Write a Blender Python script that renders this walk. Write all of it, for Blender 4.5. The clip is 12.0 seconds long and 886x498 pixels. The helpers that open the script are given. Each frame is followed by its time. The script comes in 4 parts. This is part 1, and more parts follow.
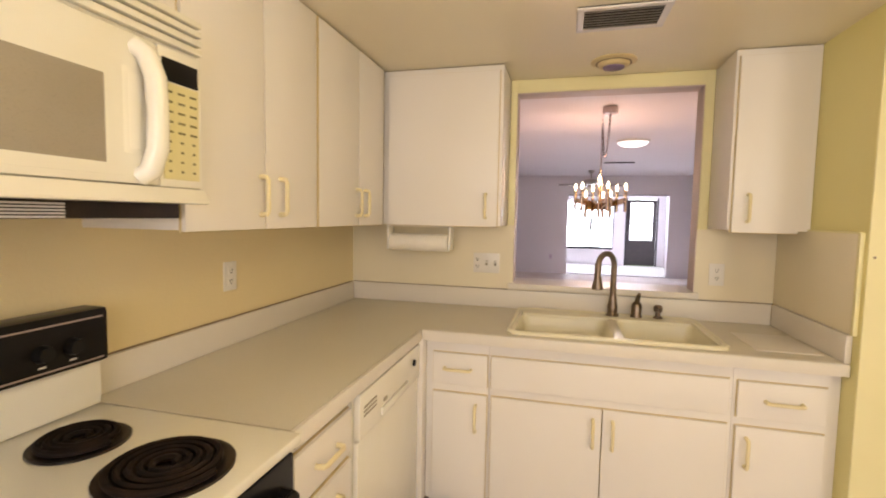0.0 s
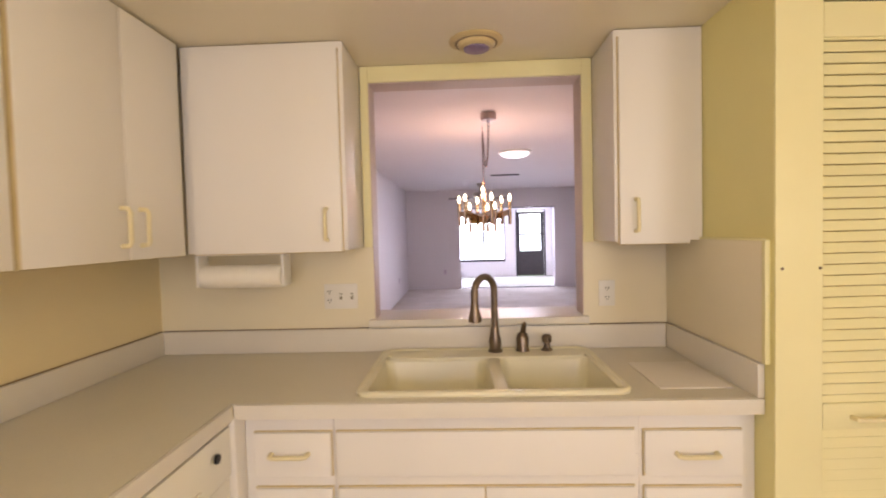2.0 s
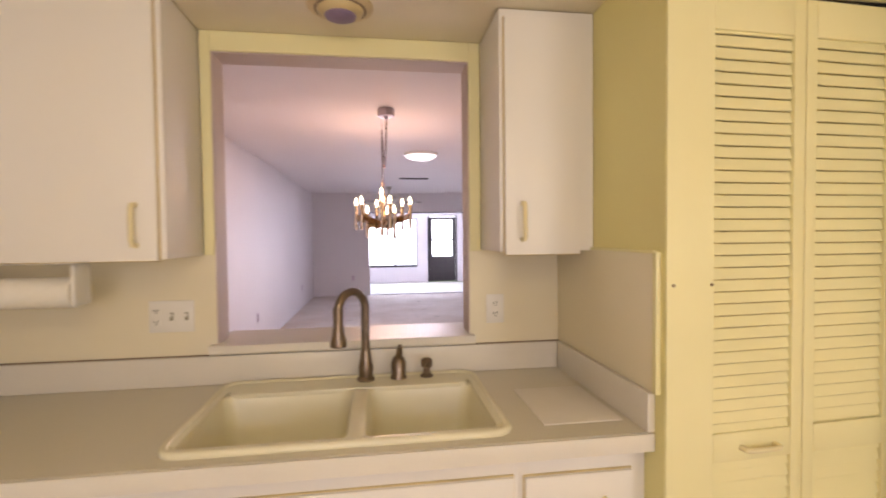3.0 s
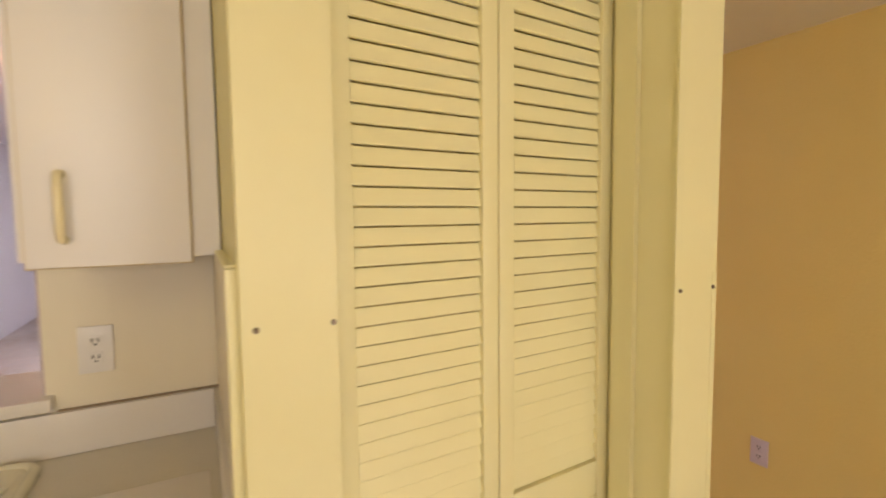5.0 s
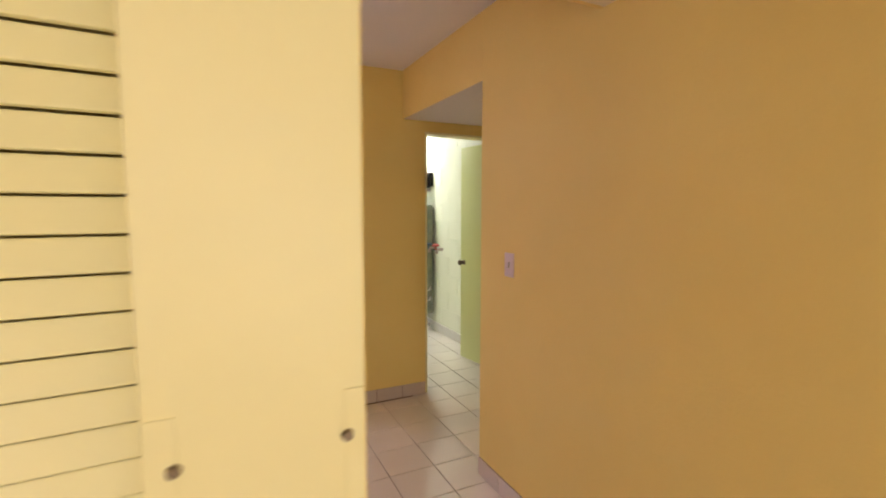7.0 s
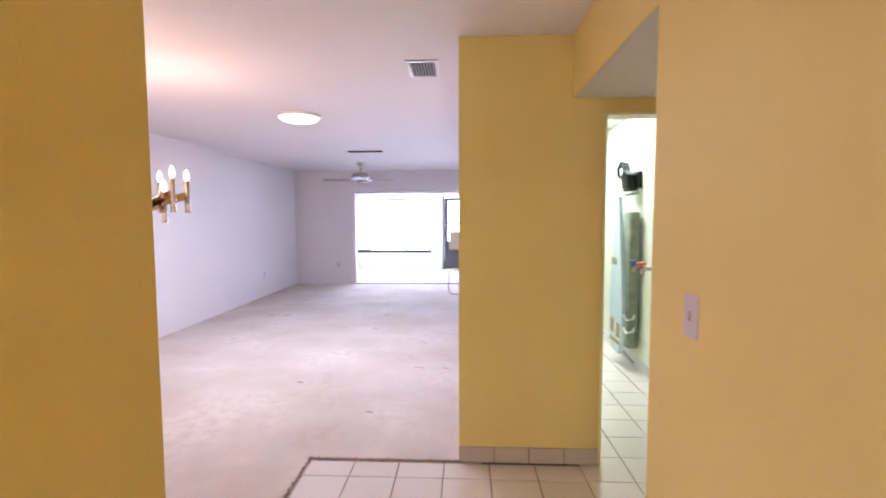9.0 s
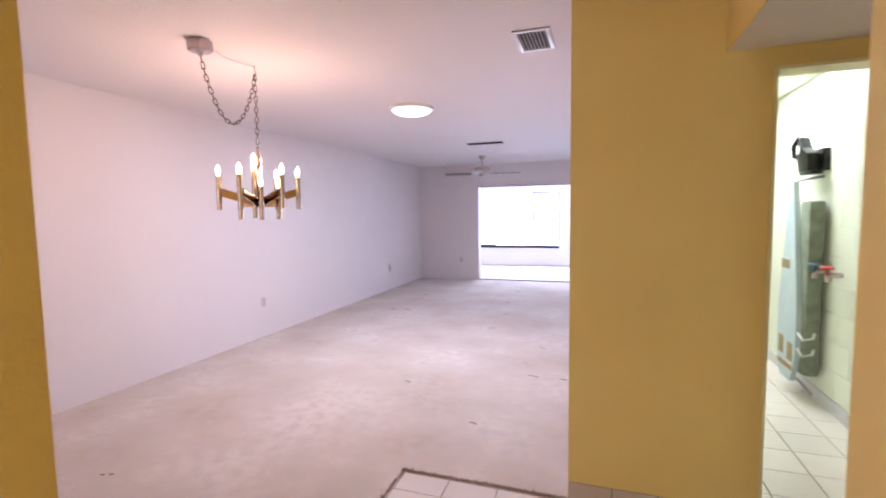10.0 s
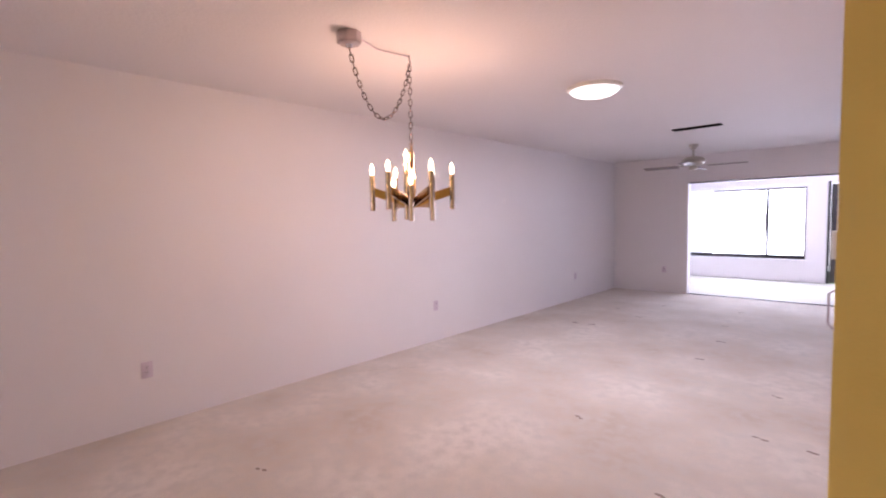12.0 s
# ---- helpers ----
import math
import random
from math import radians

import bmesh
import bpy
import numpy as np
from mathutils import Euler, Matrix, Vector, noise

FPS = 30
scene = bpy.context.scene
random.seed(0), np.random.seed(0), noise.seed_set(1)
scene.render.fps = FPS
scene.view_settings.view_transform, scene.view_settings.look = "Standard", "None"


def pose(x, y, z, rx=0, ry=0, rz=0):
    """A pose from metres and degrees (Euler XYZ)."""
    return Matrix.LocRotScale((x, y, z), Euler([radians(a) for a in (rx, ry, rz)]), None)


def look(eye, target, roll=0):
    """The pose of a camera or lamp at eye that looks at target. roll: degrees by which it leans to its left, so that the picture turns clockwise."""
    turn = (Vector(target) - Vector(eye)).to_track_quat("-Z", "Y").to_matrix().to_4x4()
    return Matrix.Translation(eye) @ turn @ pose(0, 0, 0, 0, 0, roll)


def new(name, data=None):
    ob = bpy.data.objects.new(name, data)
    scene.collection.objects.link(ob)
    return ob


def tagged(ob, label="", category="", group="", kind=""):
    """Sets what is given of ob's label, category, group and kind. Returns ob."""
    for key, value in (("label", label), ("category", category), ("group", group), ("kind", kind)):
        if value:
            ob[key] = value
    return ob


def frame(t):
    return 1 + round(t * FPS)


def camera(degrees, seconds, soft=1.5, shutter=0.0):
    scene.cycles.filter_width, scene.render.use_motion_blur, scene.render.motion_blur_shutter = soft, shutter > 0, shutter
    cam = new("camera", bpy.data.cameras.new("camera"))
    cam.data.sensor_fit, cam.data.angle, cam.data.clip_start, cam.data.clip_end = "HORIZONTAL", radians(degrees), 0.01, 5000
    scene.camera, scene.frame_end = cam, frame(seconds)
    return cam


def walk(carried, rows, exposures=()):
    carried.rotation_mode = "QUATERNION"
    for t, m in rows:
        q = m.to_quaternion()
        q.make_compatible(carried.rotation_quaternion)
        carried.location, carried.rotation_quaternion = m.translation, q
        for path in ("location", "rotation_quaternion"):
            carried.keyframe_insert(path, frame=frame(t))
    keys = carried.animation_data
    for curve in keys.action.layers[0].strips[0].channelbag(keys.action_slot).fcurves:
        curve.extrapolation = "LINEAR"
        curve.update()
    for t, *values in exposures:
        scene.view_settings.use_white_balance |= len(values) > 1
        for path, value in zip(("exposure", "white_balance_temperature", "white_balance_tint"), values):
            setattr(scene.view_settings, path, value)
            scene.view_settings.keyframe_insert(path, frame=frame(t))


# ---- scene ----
PATH = [
    (0, (1.239, -2.605, 1.422), (0.743, -0.673, 1.278), 1.0),
    (0.5, (1.235, -2.499, 1.421), (0.842, -0.542, 1.304), 0.9),
    (1, (1.256, -2.341, 1.424), (0.978, -0.363, 1.319), -0.2),
    (1.5, (1.303, -2.201, 1.435), (1.12, -0.211, 1.344), -1.4),
    (2, (1.368, -2.047, 1.434), (1.292, -0.05, 1.36), -1.5),
    (2.5, (1.441, -1.87, 1.441), (1.542, 0.126, 1.371), -1.1),
    (3, (1.552, -1.755, 1.436), (1.833, 0.224, 1.376), -0.6),
    (3.2, (1.618, -1.706, 1.432), (1.981, 0.26, 1.372), -0.5),
    (4.8, (2.16, -1.375, 1.457), (3.062, 0.405, 1.319), -0.6),
    (5, (2.227, -1.347, 1.454), (3.162, 0.415, 1.314), -0.6),
    (5.5, (2.472, -1.294, 1.455), (3.451, 0.443, 1.3), -0.4),
    (6, (2.72, -1.254, 1.46), (3.647, 0.511, 1.299), -0.7),
    (6.5, (2.924, -1.173, 1.435), (3.796, 0.624, 1.33), -0.8),
    (6.7, (2.988, -1.135, 1.461), (3.894, 0.64, 1.291), 0.1),
    (8.3, (3.627, -0.705, 1.454), (3.871, 1.277, 1.331), -0.6),
    (8.5, (3.679, -0.63, 1.46), (3.837, 1.36, 1.333), -0.4),
    (9, (3.739, -0.474, 1.454), (3.644, 1.519, 1.317), -0.2),
    (9.5, (3.812, -0.287, 1.46), (3.425, 1.67, 1.311), -0.5),
    (10, (3.847, -0.115, 1.45), (3.2, 1.771, 1.294), -0.8),
    (10.5, (3.823, 0.098, 1.452), (2.989, 1.908, 1.287), -0.9),
    (11, (3.795, 0.245, 1.437), (2.795, 1.971, 1.284), -1.1),
    (11.5, (3.794, 0.398, 1.435), (2.600, 1.998, 1.298), -1.0),
    (12, (3.776, 0.468, 1.426), (2.417, 1.932, 1.299), -1.1),
]
cam = camera(87.5, 12.0, soft=1.9, shutter=0.4)
walk(cam, [(t, look(eye, target, roll)) for t, eye, target, roll in PATH],
     exposures=[(0, -0.29, 6650, 10), (2.0, -0.33, 6450, 14), (3.2, -0.38, 6400, 14), (5.0, -0.44, 6550, 10), (6.7, -0.36, 6700, 12), (8.3, 0.17, 5800, 9), (9.5, 0.10, 5700, 9), (10.0, -0.06, 5900, 12), (10.5, -0.25, 6100, 15), (12.0, -0.33, 6350, 14)])

# ---- plan: kitchen west wall x = 0, kitchen face of the sink wall y = 0 ----
LOW, HIGH = 2.165, 2.46          # kitchen and hall ceiling, living room ceiling
XL = 0.04                        # living room west wall
XR = 3.705                       # living room east wall
HALL = 4.341                     # hall east wall
YFAR = 9.5                       # wall between living room and sunroom
YWIN = 12.6                      # window wall of the sunroom
WALL_T = 0.225                   # depth of the hall's west wall past the sink wall's face
SINK_T = 0.115                   # thickness of the sink wall

# ---- world and lights ----
world = bpy.data.worlds.new("world")
scene.world = world
world.use_nodes = True
sky = world.node_tree.nodes.new("ShaderNodeTexSky")
sky.sky_type = "NISHITA"
sky.sun_disc = False
sky.sun_elevation = radians(48)
sky.sun_rotation = radians(200)
world.node_tree.nodes["Background"].inputs["Strength"].default_value = 0.12
world.node_tree.links.new(sky.outputs[0], world.node_tree.nodes["Background"].inputs["Color"])


def lamp(name, kind, m, energy, color, size=0.1, size_y=None):
    data = bpy.data.lights.new(name, kind)
    data.energy, data.color = energy, color
    if kind == "AREA":
        data.size = size
        if size_y:
            data.shape, data.size_y = "RECTANGLE", size_y
    elif kind == "POINT":
        data.shadow_soft_size = size
    elif kind == "SUN":
        data.angle = size
    ob = new(name, data)
    ob.matrix_world = m
    return ob


lamp("sun", "SUN", look((0, 0, 0), (0.3, 0.8, -1.0)), 2.0, (1.0, 0.95, 0.88), radians(0.5))
# ceiling fixture of the kitchen, behind the walker
lamp("kitchen_ceiling_light", "POINT", pose(1.45, -1.95, LOW - 0.20), 15, (1.0, 0.82, 0.47), 0.14)
# added fill lamps in unseen, assumed openings of the south wall
lamp("kitchen_south_fill", "AREA", pose(1.4, -4.15, 1.5, 90, 0, 0), 34, (0.98, 0.90, 0.96), 1.6, 1.0)
lamp("hall_south_fill", "AREA", pose(3.65, -4.15, 1.15, 90, 0, 0), 32, (1.0, 0.92, 0.80), 0.9, 1.9)
# daylight in the openings of the sunroom
lamp("window_daylight", "AREA", pose(1.685, YWIN + 0.125, 1.205, -90, 0, 0), 235, (0.77, 0.79, 1.0), 2.15, 1.50)
lamp("door_daylight", "AREA", pose(3.575, YWIN + 0.125, 1.35, -90, 0, 0), 65, (0.77, 0.79, 1.0), 0.62, 1.12)
# flush dome in the living room, and the laundry room's lamp
lamp("dome_bulb", "AREA", pose(2.11, 4.08, HIGH - 0.10), 42, (0.97, 0.89, 1.0), 0.34)
lamp("laundry_bulb", "AREA", pose(4.9, 4.4, HIGH - 0.012), 50, (0.98, 1.0, 0.95), 0.8)


# ---- materials ----
def material(name, color, rough=0.6, metal=0.0, spots=None, amount=0.0, scale=3.0, grain=0.0, grain_scale=120.0,
             bump=0.0, bump_scale=200.0, coat=0.0, vary=0.0, emit=0.0, emit_color=None, stretch=None, spec=0.5, fine=0.0, fine_scale=9.0):
    mat = bpy.data.materials.new(name)
    mat.use_nodes = True
    tree = mat.node_tree
    out = tree.nodes["Principled BSDF"]
    out.inputs["Roughness"].default_value = rough
    out.inputs["Metallic"].default_value = metal
    out.inputs["Coat Weight"].default_value = coat
    out.inputs["Specular IOR Level"].default_value = spec
    coord = tree.nodes.new("ShaderNodeNewGeometry").outputs["Position"]
    if stretch:
        mapping = tree.nodes.new("ShaderNodeMapping")
        mapping.inputs["Scale"].default_value = stretch
        tree.links.new(coord, mapping.inputs["Vector"])
        coord = mapping.outputs["Vector"]

    def noise_of(size, detail=4.0):
        node = tree.nodes.new("ShaderNodeTexNoise")
        node.inputs["Scale"].default_value = size
        node.inputs["Detail"].default_value = detail
        tree.links.new(coord, node.inputs["Vector"])
        return node.outputs["Fac"]

    def blend(fac, lo, hi, first, second):
        ramp = tree.nodes.new("ShaderNodeMapRange")
        ramp.inputs["From Min"].default_value, ramp.inputs["From Max"].default_value = lo, hi
        tree.links.new(fac, ramp.inputs["Value"])
        mix = tree.nodes.new("ShaderNodeMix")
        mix.data_type = "RGBA"
        tree.links.new(ramp.outputs[0], mix.inputs["Factor"])
        for socket, value in ((mix.inputs[6], first), (mix.inputs[7], second)):
            if isinstance(value, tuple):
                socket.default_value = (*value, 1)
            else:
                tree.links.new(value, socket)
        return mix.outputs[2]

    base = color
    if spots:
        mixed = tuple(c + (s - c) * amount for c, s in zip(color, spots))
        base = blend(noise_of(scale), 0.35, 0.68, base, mixed)
    if fine:
        base = blend(noise_of(fine_scale, 6.0), 0.42, 0.70, base, tuple(c * (1 - fine) for c in color))
    if grain:
        dark = tuple(c * (1 - grain) for c in color)
        fac = noise_of(grain_scale, 2.0)
        base = blend(fac, 0.55, 0.75, base, dark)
    if vary:
        info = tree.nodes.new("ShaderNodeObjectInfo")
        dark = tuple(c * (1 - vary) for c in color)
        base = blend(info.outputs["Random"], 0.0, 1.0, base, dark)
    if isinstance(base, tuple):
        out.inputs["Base Color"].default_value = (*base, 1)
    else:
        tree.links.new(base, out.inputs["Base Color"])
    if bump:
        node = tree.nodes.new("ShaderNodeBump")
        node.inputs["Strength"].default_value = bump
        node.inputs["Distance"].default_value = 0.004
        tree.links.new(noise_of(bump_scale, 3.0), node.inputs["Height"])
        tree.links.new(node.outputs[0], out.inputs["Normal"])
    if emit:
        out.inputs["Emission Color"].default_value = (*(emit_color or color), 1)
        out.inputs["Emission Strength"].default_value = emit
    return mat


M = dict(
    yellow=material("yellow_wall_paint", (0.81, 0.63, 0.23), 0.55, spots=(0.77, 0.58, 0.195), amount=0.7, scale=1.3, bump=0.25, bump_scale=90),
    yellow_kitchen=material("yellow_kitchen_paint", (0.80, 0.73, 0.35), 0.5, spots=(0.77, 0.69, 0.31), amount=0.7, scale=1.5, bump=0.2, bump_scale=90),
    tan_kitchen=material("tan_yellow_kitchen_paint", (0.79, 0.67, 0.41), 0.5, spots=(0.76, 0.63, 0.36), amount=0.7, scale=1.5, bump=0.2, bump_scale=90),
    lining=material("light_tinted_lining", (0.60, 0.50, 0.46), 0.6, spots=(0.56, 0.46, 0.42), amount=0.7, scale=4),
    trim_yellow=material("pale_yellow_trim_paint", (0.825, 0.765, 0.45), 0.4, spots=(0.785, 0.72, 0.40), amount=0.6, scale=4, bump=0.08, bump_scale=60),
    cream=material("cream_wall_laminate", (0.80, 0.73, 0.56), 0.4, spots=(0.77, 0.69, 0.50), amount=0.6, scale=2, bump=0.05, bump_scale=150),
    kceil=material("cream_ceiling_paint", (0.80, 0.73, 0.56), 0.33, spots=(0.75, 0.66, 0.48), amount=0.5, scale=1.5, bump=0.15, bump_scale=70),
    white_wall=material("white_wall_paint", (0.79, 0.753, 0.765), 0.6, spots=(0.76, 0.722, 0.735), amount=0.7, scale=0.9, bump=0.2, bump_scale=90),
    white_ceil=material("white_textured_ceiling", (0.78, 0.74, 0.75), 0.8, spots=(0.75, 0.71, 0.72), amount=0.6, scale=0.8, bump=0.5, bump_scale=60),
    cabinet=material("white_cabinet_paint", (0.82, 0.785, 0.745), 0.38, spots=(0.80, 0.76, 0.71), amount=0.8, scale=2.5, bump=0.06, bump_scale=40, stretch=(1, 1, 0.25)),
    edge=material("worn_and_shadow_edge", (0.66, 0.54, 0.30), 0.5, spots=(0.58, 0.44, 0.22), amount=0.8, scale=9),
    pull=material("cream_plastic_pull", (0.80, 0.71, 0.45), 0.35, spots=(0.77, 0.66, 0.39), amount=0.6, scale=20),
    counter=material("speckled_laminate_counter", (0.68, 0.635, 0.53), 0.35, spots=(0.65, 0.60, 0.495), amount=0.7, scale=3, grain=0.10, grain_scale=260, bump=0.02, bump_scale=300),
    counter_edge=material("pale_laminate_edge", (0.74, 0.695, 0.62), 0.35, spots=(0.71, 0.665, 0.59), amount=0.7, scale=5, grain=0.06, grain_scale=260),
    sink=material("cream_enamel", (0.80, 0.755, 0.57), 0.34, spots=(0.77, 0.715, 0.52), amount=0.7, scale=6, coat=0.12),
    bronze=material("brushed_bronze", (0.20, 0.15, 0.11), 0.32, 0.9, spots=(0.28, 0.22, 0.17), amount=0.7, scale=30),
    appliance=material("white_appliance_enamel", (0.83, 0.81, 0.73), 0.22, spots=(0.80, 0.765, 0.66), amount=0.7, scale=4, coat=0.3),
    black=material("black_gloss_enamel", (0.006, 0.005, 0.005), 0.30, spec=0.2, spots=(0.010, 0.009, 0.008), amount=1, scale=12),
    coil=material("dark_burner_coil", (0.010, 0.007, 0.006), 0.7, spec=0.1, spots=(0.022, 0.013, 0.009), amount=1, scale=25, bump=0.1),
    drip=material("dark_drip_pan", (0.016, 0.011, 0.009), 0.4, 0.3, spots=(0.03, 0.018, 0.012), amount=1, scale=18),
    oven_glass=material("grey_beige_microwave_window", (0.36, 0.32, 0.26), 0.18, spots=(0.33, 0.29, 0.23), amount=0.7, scale=8, grain=0.15, grain_scale=400),
    keypad=material("ivory_keypad", (0.74, 0.68, 0.38), 0.4, spots=(0.7, 0.64, 0.35), amount=0.6, scale=12),
    joint=material("brown_caulk_and_gap_shade", (0.26, 0.19, 0.12), 0.7, spots=(0.34, 0.26, 0.18), amount=0.8, scale=8),
    ink=material("grey_green_print", (0.20, 0.18, 0.08), 0.5),
    plate=material("white_plastic_plate", (0.80, 0.77, 0.72), 0.35, spots=(0.77, 0.74, 0.68), amount=0.6, scale=25),
    plate_hall=material("lilac_white_plate", (0.66, 0.56, 0.64), 0.4, spots=(0.63, 0.53, 0.60), amount=0.6, scale=25),
    slot=material("dark_slot", (0.02, 0.018, 0.017), 0.8, spec=0.05),
    paper=material("white_paper_towel", (0.84, 0.80, 0.72), 0.9, spots=(0.81, 0.77, 0.68), amount=0.6, scale=40, bump=0.3, bump_scale=150),
    board=material("frosted_cutting_mat", (0.78, 0.73, 0.66), 0.3, spots=(0.75, 0.70, 0.62), amount=0.7, scale=10),
    vent=material("grey_vent_metal", (0.40, 0.37, 0.35), 0.4, 0.6, spots=(0.32, 0.29, 0.27), amount=0.8, scale=15),
    vent_white=material("white_vent_metal", (0.68, 0.66, 0.66), 0.4, spots=(0.62, 0.60, 0.60), amount=0.8, scale=15),
    can=material("yellowed_can_trim", (0.66, 0.54, 0.30), 0.35, spots=(0.6, 0.47, 0.24), amount=0.7, scale=14),
    lens=material("violet_bulb_face", (0.22, 0.16, 0.28), 0.45, spots=(0.30, 0.22, 0.36), amount=0.7, scale=20),
    chain_metal=material("dark_nickel_chain", (0.16, 0.12, 0.115), 0.25, 0.95, spots=(0.30, 0.24, 0.22), amount=0.7, scale=25),
    brass=material("polished_brass", (0.58, 0.40, 0.24), 0.10, 1.0, spots=(0.46, 0.30, 0.17), amount=0.7, scale=20),
    chrome=material("aged_chrome_brass", (0.46, 0.36, 0.28), 0.08, 1.0, spots=(0.36, 0.27, 0.20), amount=0.7, scale=20),
    nickel=material("pinkish_nickel", (0.50, 0.42, 0.42), 0.3, 0.8, spots=(0.42, 0.35, 0.35), amount=0.7, scale=25),
    bulb=material("lit_bulb", (1.0, 0.85, 0.6), 0.3, emit=14.0, emit_color=(1.0, 0.78, 0.48)),
    dome=material("lit_dome_glass", (0.9, 0.88, 0.85), 0.3, emit=2.2, emit_color=(1.0, 0.95, 0.93)),
    carpet=material("worn_beige_carpet", (0.75, 0.69, 0.64), 0.95, spots=(0.52, 0.43, 0.355), amount=0.8, scale=1.3, fine=0.17, fine_scale=11.0, grain=0.22, grain_scale=160, bump=0.9, bump_scale=240, spec=0.1),
    carpet_mark=material("carpet_dent", (0.27, 0.215, 0.185), 0.95, spots=(0.38, 0.31, 0.27), amount=0.8, scale=30),
    carpet_edge=material("frayed_brown_carpet_edge", (0.24, 0.16, 0.12), 0.95, spots=(0.34, 0.25, 0.19), amount=0.9, scale=30, bump=0.8, bump_scale=200),
    tile=material("glazed_beige_tile", (0.80, 0.735, 0.69), 0.22, spots=(0.76, 0.685, 0.63), amount=0.8, scale=5, grain=0.05, grain_scale=60, vary=0.07, coat=0.25),
    base_tile=material("pinkish_base_tile", (0.60, 0.50, 0.46), 0.25, spots=(0.55, 0.45, 0.41), amount=0.8, scale=6, vary=0.08, coat=0.2),
    grout=material("brown_grout", (0.24, 0.16, 0.12), 0.9, spots=(0.30, 0.215, 0.165), amount=0.8, scale=20, bump=0.4),
    sun_floor=material("pale_sunroom_carpet", (0.40, 0.385, 0.34), 0.9, spots=(0.36, 0.345, 0.30), amount=0.7, scale=4, grain=0.1, grain_scale=150, bump=0.4),
    frame_dark=material("dark_bronze_aluminium", (0.025, 0.022, 0.026), 0.4, 0.4, spots=(0.04, 0.035, 0.04), amount=0.8, scale=15),
    door_dark=material("dark_brown_door_paint", (0.030, 0.022, 0.024), 0.45, spots=(0.045, 0.034, 0.034), amount=0.8, scale=8),
    blind=material("white_vinyl_blind", (0.80, 0.80, 0.82), 0.45, spots=(0.76, 0.76, 0.78), amount=0.6, scale=10),
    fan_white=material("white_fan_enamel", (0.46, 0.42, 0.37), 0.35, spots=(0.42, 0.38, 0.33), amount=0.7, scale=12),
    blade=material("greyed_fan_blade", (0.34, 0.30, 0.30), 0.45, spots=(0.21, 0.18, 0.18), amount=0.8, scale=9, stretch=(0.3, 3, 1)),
    laundry=material("pale_green_white_paint", (0.80, 0.82, 0.70), 0.5, spots=(0.77, 0.79, 0.66), amount=0.7, scale=2, bump=0.15, bump_scale=90),
    door_green=material("pale_yellow_green_door", (0.66, 0.70, 0.34), 0.4, spots=(0.62, 0.66, 0.30), amount=0.7, scale=4, stretch=(1, 1, 0.2)),
    cloth=material("pale_blue_ironing_cover", (0.50, 0.59, 0.66), 0.85, spots=(0.58, 0.65, 0.67), amount=0.9, scale=7, bump=0.3),
    cloth_print=material("rust_and_green_print", (0.50, 0.20, 0.12), 0.85, spots=(0.16, 0.28, 0.14), amount=1, scale=14),
    # darker copy of the cover; the side's shade is put into the colour
    cloth_shade=material("cover_with_shade_in_colour", (0.20, 0.23, 0.18), 0.85, spots=(0.30, 0.33, 0.26), amount=0.9, scale=12),
    tap_blue=material("blue_plastic", (0.05, 0.12, 0.22), 0.4, spots=(0.08, 0.16, 0.26), amount=0.7, scale=30),
    red=material("red_plastic", (0.45, 0.05, 0.04), 0.4),
    lcd=material("dark_green_display", (0.035, 0.065, 0.03), 0.2, spots=(0.13, 0.17, 0.10), amount=0.7, scale=30),
    button=material("grey_button", (0.30, 0.27, 0.2), 0.5),
    grass=material("grass", (0.07, 0.12, 0.04), 0.9, spots=(0.1, 0.14, 0.05), amount=0.8, scale=2, bump=0.5),
    outside=material("glowing_outdoor_white", (0.9, 0.93, 0.97), 0.9, emit=3.2, emit_color=(0.95, 0.97, 1.0)),
)
glass = bpy.data.materials.new("clear_glass")
glass.use_nodes = True
g = glass.node_tree.nodes["Principled BSDF"]
g.inputs["Base Color"].default_value = (0.97, 0.98, 0.98, 1)
g.inputs["Roughness"].default_value = 0.02
g.inputs["Transmission Weight"].default_value = 1.0
g.inputs["IOR"].default_value = 1.1
M["glass"] = glass


# ---- mesh helpers ----
def fresh():
    return bmesh.new()


def box(bm, x0, y0, z0, x1, y1, z1, bevel=0.0, turn=None):
    size, mid = (abs(x1 - x0), abs(y1 - y0), abs(z1 - z0)), ((x0 + x1) / 2, (y0 + y1) / 2, (z0 + z1) / 2)
    m = Matrix.Translation(mid) @ (turn or Matrix()) @ Matrix.Diagonal((*size, 1))
    made = bmesh.ops.create_cube(bm, size=1, matrix=m)["verts"]
    if bevel:
        edges = list({e for v in made for e in v.link_edges})
        bmesh.ops.bevel(bm, geom=edges, offset=min(bevel, min(size) * 0.45), segments=2, affect="EDGES", profile=0.6)
    return bm


